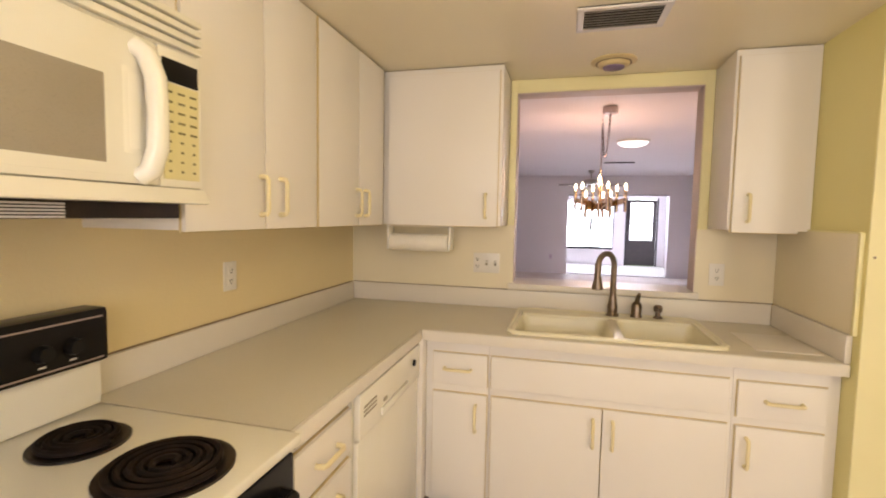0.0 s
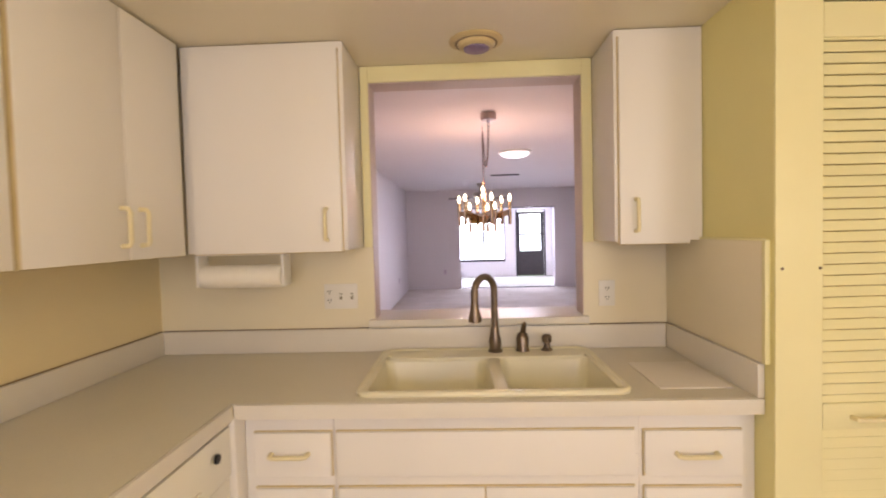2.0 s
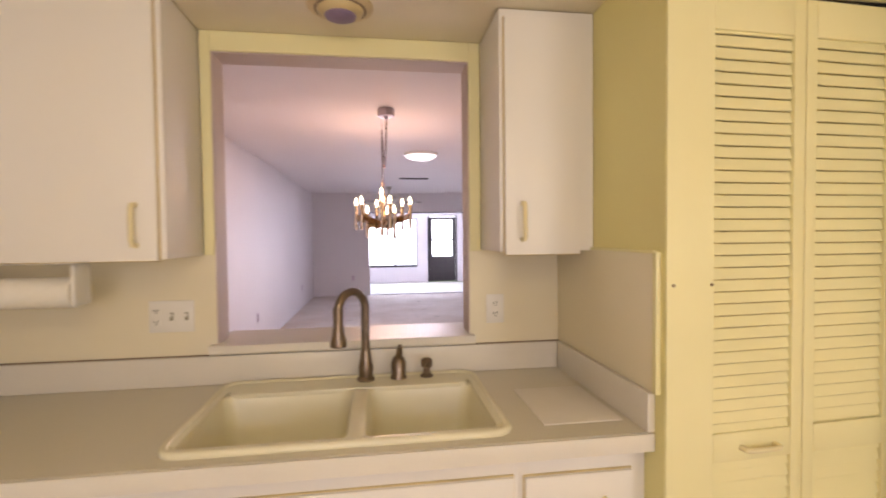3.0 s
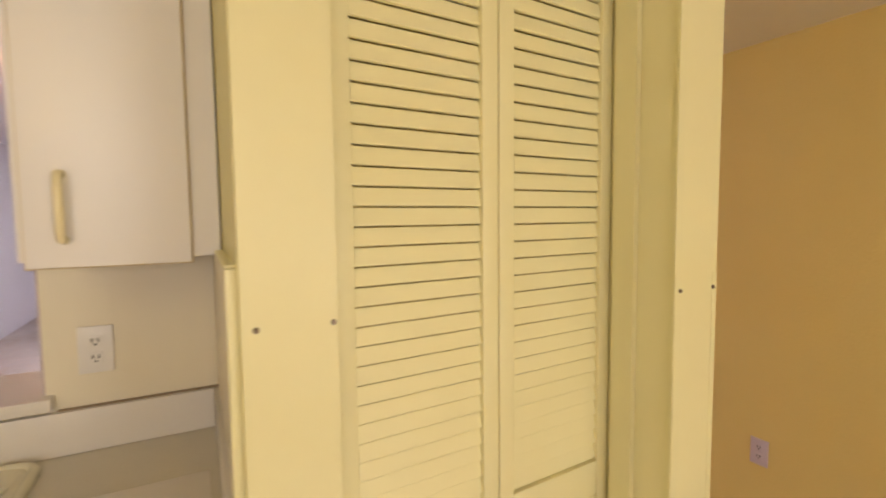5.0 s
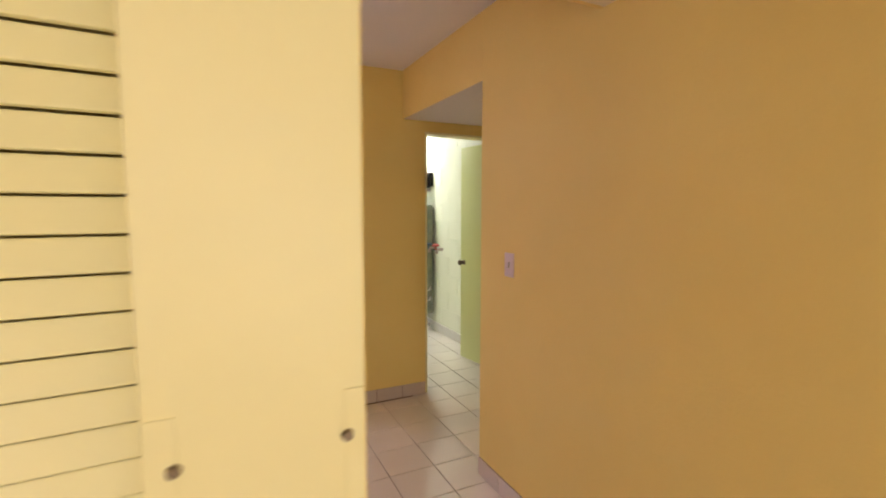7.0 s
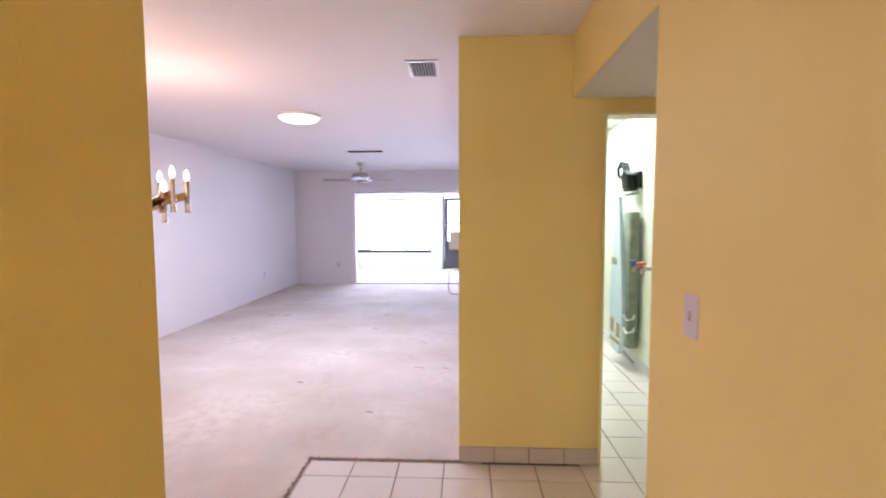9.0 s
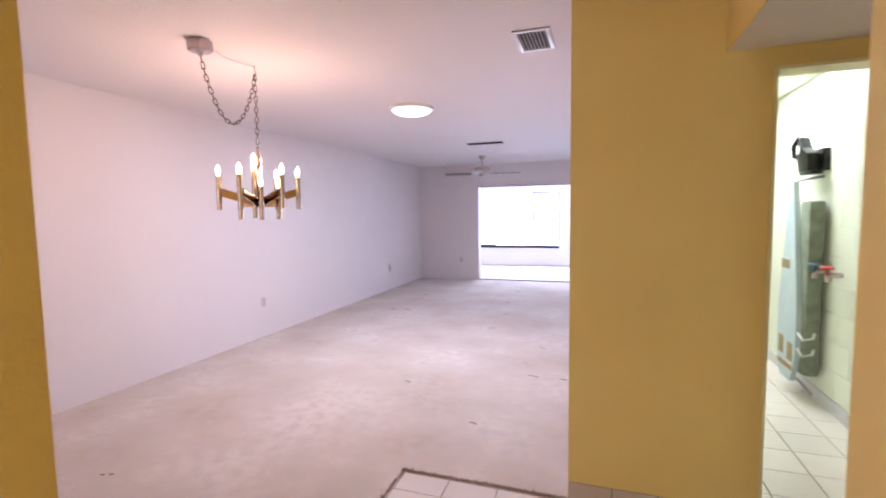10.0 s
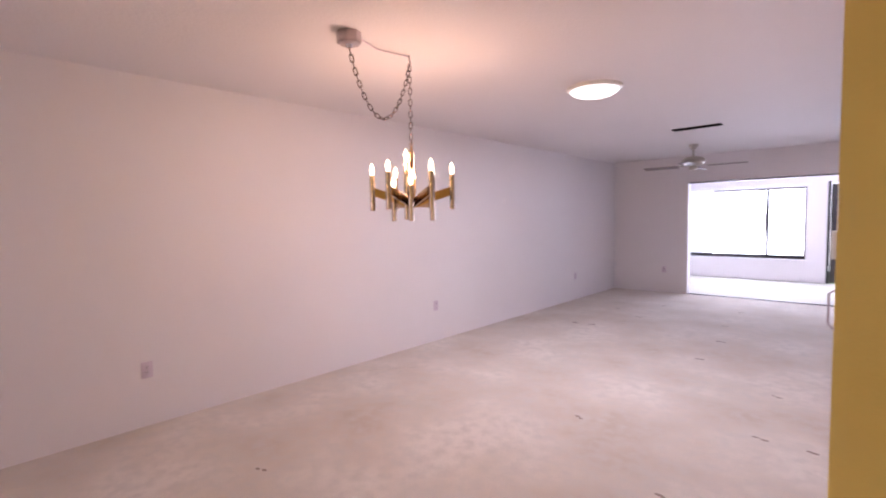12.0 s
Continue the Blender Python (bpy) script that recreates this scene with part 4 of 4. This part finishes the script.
for k in range(6):
    candle(43 + 60 * k, 0.255, 1.49, 1.715)
for k in range(3):
    candle(73 + 120 * k, 0.145, 1.42, 1.64)
candle(255, 0.04, 1.43, 1.80)
for a, e in ((43, 8.5), (163, 8.5), (283, 8.5)):
    lamp("chandelier_glow", "POINT", pose(CX + 0.16 * math.cos(radians(a)), CY + 0.16 * math.sin(radians(a)), 1.80), e, (1.0, 0.58, 0.40), 0.05)

# ---- ceiling fan ----
FX, FY = 1.812, 8.05
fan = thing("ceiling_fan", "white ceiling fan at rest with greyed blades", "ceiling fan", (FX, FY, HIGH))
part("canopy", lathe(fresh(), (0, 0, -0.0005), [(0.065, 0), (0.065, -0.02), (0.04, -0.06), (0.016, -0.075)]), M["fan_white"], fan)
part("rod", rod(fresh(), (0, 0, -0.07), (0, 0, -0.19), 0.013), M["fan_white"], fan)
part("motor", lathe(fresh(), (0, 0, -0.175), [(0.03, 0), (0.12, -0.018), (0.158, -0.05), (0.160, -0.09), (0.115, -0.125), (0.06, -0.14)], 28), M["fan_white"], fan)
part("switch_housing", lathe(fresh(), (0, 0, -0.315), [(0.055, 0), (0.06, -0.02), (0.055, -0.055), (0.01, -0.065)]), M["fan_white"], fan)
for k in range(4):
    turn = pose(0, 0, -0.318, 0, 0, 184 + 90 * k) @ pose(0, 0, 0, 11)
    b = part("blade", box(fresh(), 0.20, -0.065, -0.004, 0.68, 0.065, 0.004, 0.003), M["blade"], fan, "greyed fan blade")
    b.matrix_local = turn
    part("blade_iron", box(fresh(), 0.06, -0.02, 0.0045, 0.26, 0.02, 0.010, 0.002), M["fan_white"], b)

# ---- louvred closet doors ----
def louvred_leaf(at, rz, w, slat0, slat1, label, knob, pitch):
    """One leaf of the folding door, from local x = 0 to w, front on y = 0."""
    leaf = thing("bifold_door", label, "closet door", at, "folding closet doors", rz)
    zb, zt, t = 0.02, 2.078, 0.028
    for name, b in (("stile", (0, 0, zb, slat0, t, zt)), ("stile", (slat1, 0, zb, w, t, zt)), ("rail", (slat0, 0, 1.976, slat1, t, zt)),
                    ("rail", (slat0, 0, 0.805, slat1, t, 0.885)), ("rail", (slat0, 0, zb, slat1, t, 0.16))):
        part(name, box(fresh(), *b, 0.003), M["trim_yellow"], leaf)
    half = (pitch - 0.0030) / (2 * math.cos(radians(13)))
    tilt = Matrix.Rotation(radians(-13), 4, "X")
    data = mesh_of("slat", box(fresh(), slat0 - 0.004, -0.0035, -half, slat1 + 0.004, 0.0035, half, 0.002, turn=Matrix()), M["trim_yellow"])
    for k in range(-42, 18):
        z = 1.471 + (k + 0.5) * pitch
        if 0.165 < z < 0.805 or 0.872 < z < 1.995:
            s = new("slat", data)
            s.parent = leaf
            s.matrix_local = pose(0, 0.013, z) @ tilt
    if knob:
        part("handle", pull_bar(fresh(), (knob - 0.055, 0, 0.842), (knob + 0.055, 0, 0.842), (0, -0.026, 0)), M["pull"], leaf, "pale bow handle")
    return leaf


louvred_leaf((2.408, -0.630, 0), 3.2, 0.331, 0.040, 0.294, "pale yellow louvred folding door leaf with bow handle", 0.185, 0.0331)
louvred_leaf((2.741, -0.6115, 0), 3.2, 0.318, 0.037, 0.285, "pale yellow louvred folding door leaf beside the jamb", None, 0.0342)
slab("trim_closet_stop", M["trim_yellow"], "narrow pale yellow door stop on the closet jamb", 3.047, -0.668, 0, 3.0605, -0.612, 2.087, category="trim")
slab("trim_closet_jamb_inner", M["trim_yellow"], "pale yellow closet jamb", 2.4035, -0.672, 0, 2.4075, -0.45, 2.087, category="trim")
slab("trim_closet_track", M["slot"], "dark closet door track", 2.41, -0.60, 2.0815, 3.045, -0.57, 2.0875, category="trim")
for x0, x1 in ((3.0535, 3.069), (3.1715, 3.1855)):
    slab("trim_hinge_strip", M["trim_yellow"], "thin painted-over hinge strip on the closet wall's end", x0, -0.7642, 0.25, x1, -0.7632, 1.335, category="trim")
for x, y in ((2.292, -0.6825), (2.398, -0.6825), (3.067, -0.7645), (3.173, -0.7645)):
    s = thing("screw", "dark leftover screw in the painted trim", "screw", (x, y, 1.302), "leftover screws")
    part("head", rod(fresh(), (0, 0.0004, 0), (0, -0.003, 0), 0.0045, 0.0035, 10), M["bronze"], s)

# ---- sunroom window, door, blinds ----
win = setting("window_1", box(fresh(), W["x0"], YWIN + 0.03, W["z0"], W["x1"], YWIN + 0.09, W["z0"] + 0.085, 0.004), M["frame_dark"], "wide dark-framed sliding window", "window")
for b in ((W["x0"], W["z1"] - 0.035, W["x1"], W["z1"]), (W["x0"], W["z0"] + 0.056, W["x0"] + 0.035, W["z1"] - 0.036), (W["x1"] - 0.035, W["z0"] + 0.056, W["x1"], W["z1"] - 0.036),
          (2.075, W["z0"] + 0.086, 2.13, W["z1"] - 0.036)):
    part("window_frame", box(fresh(), b[0], YWIN + 0.03, b[1], b[2], YWIN + 0.085, b[3], 0.003), M["frame_dark"], win)
part("latch", box(fresh(), 2.062, YWIN + 0.005, 1.06, 2.143, YWIN + 0.029, 1.44, 0.005), M["frame_dark"], win)
for x0, x1 in ((W["x0"] + 0.036, 2.087), (2.119, W["x1"] - 0.036)):
    part("pane", box(fresh(), x0, YWIN + 0.055, W["z0"] + 0.057, x1, YWIN + 0.059, W["z1"] - 0.037), M["glass"], win).visible_shadow = False
part("window_sill", box(fresh(), W["x0"] - 0.03, YWIN - 0.04, W["z0"] - 0.03, W["x1"] + 0.03, YWIN - 0.001, W["z0"] - 0.002, 0.004), M["blind"], win)
blind = thing("vertical_blind", "white vertical blind drawn to one side of the window", "blind", (1.2, YWIN - 0.05, 2.0))
part("headrail", box(fresh(), -0.66, -0.03, -0.02, 1.64, 0.03, 0.03, 0.004), M["blind"], blind)
for k in range(9):
    v = part("vane", box(fresh(), -0.042, -0.001, -1.46, 0.042, 0.001, -0.021), M["blind"], blind)
    v.matrix_local = pose(-0.56 + k * 0.052, 0, 0, 0, 0, 62)
sd = setting("door_1", box(fresh(), D["x0"] + 0.02, YWIN + 0.03, 0.0, D["x1"] - 0.02, YWIN + 0.07, 0.77, 0.004), M["door_dark"], "dark brown sunroom door with two glass panes", "door")
for b in ((D["x0"] + 0.02, 0.771, D["x0"] + 0.12, 2.0), (D["x1"] - 0.12, 0.771, D["x1"] - 0.02, 2.0), (D["x0"] + 0.121, 1.92, D["x1"] - 0.121, 2.0), (D["x0"] + 0.121, 1.26, D["x1"] - 0.121, 1.32)):
    part("rail", box(fresh(), b[0], YWIN + 0.03, b[1], b[2], YWIN + 0.07, b[3], 0.003), M["door_dark"], sd)
for z0, z1 in ((0.771, 1.259), (1.321, 1.919)):
    part("pane", box(fresh(), D["x0"] + 0.121, YWIN + 0.048, z0, D["x1"] - 0.121, YWIN + 0.052, z1), M["glass"], sd).visible_shadow = False
part("door_handle", rod(fresh(), (D["x0"] + 0.09, YWIN + 0.03, 0.98), (D["x0"] + 0.09, YWIN - 0.03, 0.98), 0.024), M["nickel"], sd)
for b in ((D["x0"] - 0.03, -0.02, D["x0"] + 0.018, 2.05), (D["x1"] - 0.018, -0.02, D["x1"] + 0.03, 2.05)):
    part("door_frame", box(fresh(), b[0], YWIN - 0.012, b[1], b[2], YWIN - 0.001, b[3], 0.003), M["frame_dark"], sd)

# white wall bracket with a metal loop on the living room's east wall
br = thing("wall_bracket", "white wall-mounted box with a metal loop below", "bracket", (XR, 5.2, 1.0))
part("box_body", box(fresh(), -0.16, -0.05, 0.06, -0.0005, 0.05, 0.28, 0.012), M["fan_white"], br)
part("loop", pipe(fresh(), [(0, 0, -0.18), (-0.14, 0, -0.19), (-0.165, 0, -0.22), (-0.165, 0, -0.46), (-0.14, 0, -0.49), (0, 0, -0.50)], 0.009, 8), M["nickel"], br, "bent metal loop")

# ---- laundry room ----
ld = thing("laundry_door", "pale yellow-green laundry door standing open", "door", (5.268, 2.33, 0), rz=98)
part("leaf", box(fresh(), 0.0, 0.0, 0.03, 0.50, 0.036, 2.02, 0.003), M["door_green"], ld)
for s in (-1, 1):
    part("knob", lathe(fresh(), (0, 0, 0), [(0.024, 0), (0.024, 0.006), (0.010, 0.012), (0.012, 0.03), (0.025, 0.04), (0.026, 0.052), (0.015, 0.062)], 18), M["bronze"], ld, "dark metal knob").matrix_local = pose(0.45, 0.036 if s > 0 else 0.0, 0.95, -90 * s)
bm = fresh()
box(bm, 4.519, 2.190, 0, 4.533, 2.322, 2.034)
box(bm, 5.286, 2.190, 0, 5.299, 2.322, 2.034)
box(bm, 4.534, 2.190, 2.021, 5.285, 2.322, 2.034)
setting("trim_laundry_doorway", bm, M["trim_yellow"], "pale yellow lining of the laundry doorway", "trim")
setting("baseboard_laundry", box(fresh(), 5.385, 2.33, 0.0, 5.399, 6.19, 0.10, 0.003), M["vent_white"], "greyed laundry baseboard", "baseboard")
ib = thing("ironing_board", "ironing board with pale blue printed cover hanging on the wall", "ironing board", (5.399, 4.14, 0.08), rz=0)
bm = fresh()
N = 14
prof = []
for k in range(N + 1):
    f = k / N
    prof.append((0.04 + 1.54 * f, 0.185 * min(1.0, (1.03 - f) * 1.5) ** 0.8 * min(1.0, 0.55 + 4 * f)))
front_, back_ = [], []
for z, w in prof:
    front_.append([bm.verts.new((-0.17, s * w, z)) for s in (-1, 1)])
    back_.append([bm.verts.new((-0.135, s * w, z)) for s in (-1, 1)])
for k in range(N):
    bm.faces.new((front_[k][0], front_[k][1], front_[k + 1][1], front_[k + 1][0]))
    bm.faces.new((back_[k][1], back_[k][0], back_[k + 1][0], back_[k + 1][1]))
    bm.faces.new((front_[k][0], front_[k + 1][0], back_[k + 1][0], back_[k][0]))
    bm.faces.new((front_[k][1], back_[k][1], back_[k + 1][1], front_[k + 1][1]))
bm.faces.new((front_[0][0], back_[0][0], back_[0][1], front_[0][1]))
bm.faces.new((front_[N][0], front_[N][1], back_[N][1], back_[N][0]))
cover = part("cover", bm, M["cloth"], ib)
for y0, z0, y1, z1 in ((-0.14, 0.20, -0.04, 0.34), (0.04, 0.22, 0.14, 0.36), (-0.15, 0.13, 0.15, 0.17), (-0.02, 0.90, 0.14, 0.97)):
    part("print_band", box(fresh(), -0.1735, y0, z0, -0.1705, y1, z1, 0.001), M["cloth_print"], cover, "rust and green print")
# side turned from the lamp, its shade painted as olive
part("side_fold", box(fresh(), -0.134, -0.235, 0.12, -0.030, -0.05, 1.42, 0.03), M["cloth_shade"], ib, "side fold with its shade painted in olive")
for z in (0.30, 0.42):
    part("leg", pipe(fresh(), [(-0.05, -0.20, z + 0.05), (-0.09, -0.27, z), (-0.16, -0.30, z - 0.01), (-0.16, -0.20, z + 0.02)], 0.009, 8), M["vent_white"], ib)
part("foot", pipe(fresh(), [(-0.06, -0.2, -0.02), (-0.09, -0.1, 0.03), (-0.09, 0.12, 0.03), (-0.06, 0.2, -0.02)], 0.012, 8), M["nickel"], ib)
part("hanger", pipe(fresh(), [(-0.001, -0.08, 1.60), (-0.15, -0.08, 1.575), (-0.16, 0.0, 1.57), (-0.15, 0.10, 1.575), (-0.001, 0.10, 1.60)], 0.010, 8), M["vent_white"], ib, "pale metal hanging bracket")
ih = thing("iron_holder", "black iron in a wall holder above the ironing board", "iron", (5.399, 4.12, 1.66))
bm = box(fresh(), -0.05, -0.16, 0.06, -0.0005, 0.06, 0.22, 0.008)
box(bm, -0.12, -0.18, 0.035, -0.051, 0.05, 0.06, 0.006)
part("bracket", bm, M["black"], ih)
part("tray", box(fresh(), -0.10, 0.10, 0.16, -0.0005, 0.26, 0.20, 0.006), M["vent_white"], ih, "pale metal tray")
bm = fresh()
sole = [bm.verts.new(p) for p in ((-0.13, -0.13, 0.06), (-0.13, 0.05, 0.06), (-0.13, 0.10, 0.20), (-0.13, 0.07, 0.33), (-0.13, 0.0, 0.24), (-0.13, -0.11, 0.19))]
bm.faces.new(sole)
for f in bmesh.ops.extrude_face_region(bm, geom=list(bm.faces))["geom"]:
    if isinstance(f, bmesh.types.BMVert):
        f.co.x += 0.078
bmesh.ops.bevel(bm, geom=list(bm.edges), offset=0.012, segments=2, affect="EDGES", profile=0.6)
part("iron_body", bm, M["black"], ih)
part("iron_handle", pipe(fresh(), [(-0.10, 0.05, 0.16), (-0.13, 0.13, 0.19), (-0.13, 0.15, 0.27), (-0.11, 0.11, 0.33), (-0.10, 0.06, 0.31)], 0.018, 8), M["black"], ih)
part("water_window", box(fresh(), -0.136, 0.035, 0.20, -0.128, 0.075, 0.26, 0.003), M["plate"], ih, "pale water window")
for y, mat, word in ((-0.40, "tap_blue", "blue"), (-0.60, "red", "red")):
    tap = thing("washer_tap", "wall tap with a %s handle beside the ironing board" % word, "tap", (5.39, 4.30 + y, 0.97), "washer taps")
    part("pipe", pipe(fresh(), [(0.004, 0, 0.02), (-0.06, 0, 0.02), (-0.075, 0, 0.005), (-0.078, 0, -0.03)], [0.016, 0.017, 0.018, 0.020], 10), M["nickel"], tap)
    part("handle", lathe(fresh(), (-0.085, 0, 0.035), [(0.010, -0.02), (0.010, 0.02), (0.040, 0.024), (0.042, 0.038), (0.030, 0.046), (0.008, 0.048)], 12), M[mat], tap, word + " plastic handle")
# ---- carpet marks and frayed carpet edge ----
random.seed(4)
# flat blobs, no hollows: the shade in each dent is painted dark
marks = fresh()
for x, y in ((0.9, 7.5), (1.38, 7.05), (1.4, 8.1), (0.85, 6.2), (1.07, 6.23), (2.41, 8.2), (2.42, 7.15), (2.55, 6.3), (2.55, 5.47), (3.25, 4.78), (3.54, 3.9),
             (3.27, 3.9), (2.27, 3.46), (3.02, 2.87), (1.2, 1.63)):
    for dx in (0.0, random.uniform(0.02, 0.05)):
        ball(marks, (x + dx, y + random.uniform(-0.015, 0.015), 0.004), 0.020 if y < 5 else 0.027, random.uniform(0.7, 1.3), random.uniform(0.5, 0.8), 0.08, 10, 6)
tagged(part("carpet_dent", marks, M["carpet_mark"]), "furniture dents in the carpet drawn as dark shade blobs", "dent", kind="stuff")
fray = fresh()
for k in range(900):
    f = k / 900
    x, y = (2.80 + f * 0.93, 2.180 + abs(random.gauss(0, 0.008))) if k % 3 else (2.812 - abs(random.gauss(0, 0.008)), 0.35 + f * 1.85)
    box(fray, x - 0.009, y - 0.0025, 0.0, x + 0.009, y + 0.0025, 0.005 + random.random() * 0.004, turn=Matrix.Rotation(random.random() * 3, 4, "Z"))
tagged(part("carpet_fringe", fray, M["carpet_edge"], smooth=False), "frayed brown carpet edge along the tiles", "carpet edge", kind="stuff")
ridge = fresh()
pipe(ridge, [(0.22 + k * 0.05 + 0.01 * math.sin(k * 1.9), 3.05 + k * 0.065, 0.003) for k in range(8)], 0.006, 6)
tagged(part("carpet_seam", ridge, M["carpet"]), "raised seam in the beige carpet", "carpet seam", kind="stuff")

# ---- floor tiles and tile baseboards ----
G = 0.006
tile_data = mesh_of("tile", box(fresh(), -TP / 2 + G / 2, -TP / 2 + G / 2, -0.012, TP / 2 - G / 2, TP / 2 - G / 2, 0.002, 0.002), M["tile"])
for i in range(0, 10):
    for j in range(0, 22):
        x, y = TX0 + (i + 0.5) * TP, 2.01 - (j - 12 + 0.5) * TP
        if (x > HALL + 0.1 and y < 0.9) or y < -2.2 or (y > 2.172 - TP / 2 and x < 4.4) or (y > 2.1 and x > 5.5):
            continue
        ob = new("tile", tile_data)
        ob.parent = floor_hall
        ob.location = (x, y, 0)
rest = fresh()
for i in range(-11, 6):
    for j in range(9, 35):
        x, y = TX0 + (i + 0.5) * TP, 2.01 - (j - 12 + 0.5) * TP
        if (i >= 0 and y > -2.2) or y < -4.0 or x > HALL - 0.1 or y > -0.7 or (x < 0.7):
            continue
        box(rest, x - TP / 2 + G / 2, y - TP / 2 + G / 2, -0.012, x + TP / 2 - G / 2, y + TP / 2 - G / 2, 0.002)
tagged(part("kitchen_tiles", rest, M["tile"], floor_hall, smooth=False), "glazed beige kitchen floor tiles", kind="stuff")
cut = mesh_of("tile", box(fresh(), -TP / 2 + G / 2, 2.01 + G / 2, -0.012, TP / 2 - G / 2, 2.168, 0.002, 0.002), M["tile"])
for i in range(0, 6):
    ob = new("tile", cut)
    ob.parent = floor_hall
    ob.location = (TX0 + (i + 0.5) * TP, 0, 0)


def base_tiles(name, label, a, b, out, step=0.205):
    """A row of upright base tiles from a to b, standing proud along out."""
    a, b, out = Vector((*a, 0)), Vector((*b, 0)), Vector((*out, 0))
    way, run = (b - a).normalized(), (b - a).length
    turn = Matrix.Translation((0, 0, 0)) @ way.to_track_quat("X", "Z").to_matrix().to_4x4()
    side = 1 if (turn @ Vector((0, 1, 0))).dot(out) > 0 else -1
    strip = setting(name, box(fresh(), 0, 0.0005, 0.0, run, 0.003, 0.096), M["grout"], label, "baseboard")
    strip.matrix_world = Matrix.Translation(a) @ turn @ Matrix.Diagonal((1, side, 1, 1))
    n = max(1, math.ceil(run / step - 0.05))
    for k in range(n):
        x0, x1 = k * step + 0.0025, min((k + 1) * step, run) - 0.0025
        part("tile", box(fresh(), x0, 0.0035, 0.003, x1, 0.010, 0.098, 0.002), M["base_tile"], strip, smooth=False)


base_tiles("baseboard_pillar", "pinkish tile baseboard on the yellow pillar", (XR, 2.192), (4.515, 2.192), (0, -1))
base_tiles("baseboard_hall", "pinkish tile baseboard along the hall wall", (HALL, 1.04), (HALL, -2.2), (-1, 0))
base_tiles("baseboard_closet", "pinkish tile baseboard on the closet wall", (3.255, 0.22), (3.255, -0.495), (1, 0))

# ---- painted concrete blocks of the laundry wall beside the ironing board ----
laundry_wall = bpy.data.objects["wall_laundry_east"]
block = mesh_of("block", box(fresh(), -0.004, -0.1965, -0.0965, 0.0, 0.1965, 0.0965, 0.0025), M["laundry"])
for row in range(11):
    for k in range(4):
        ob = new("block", block)
        ob.parent = laundry_wall
        ob.location = (5.3995, 2.75 + 0.4 * k - 0.2 * (row % 2), 0.21 + 0.2 * row)
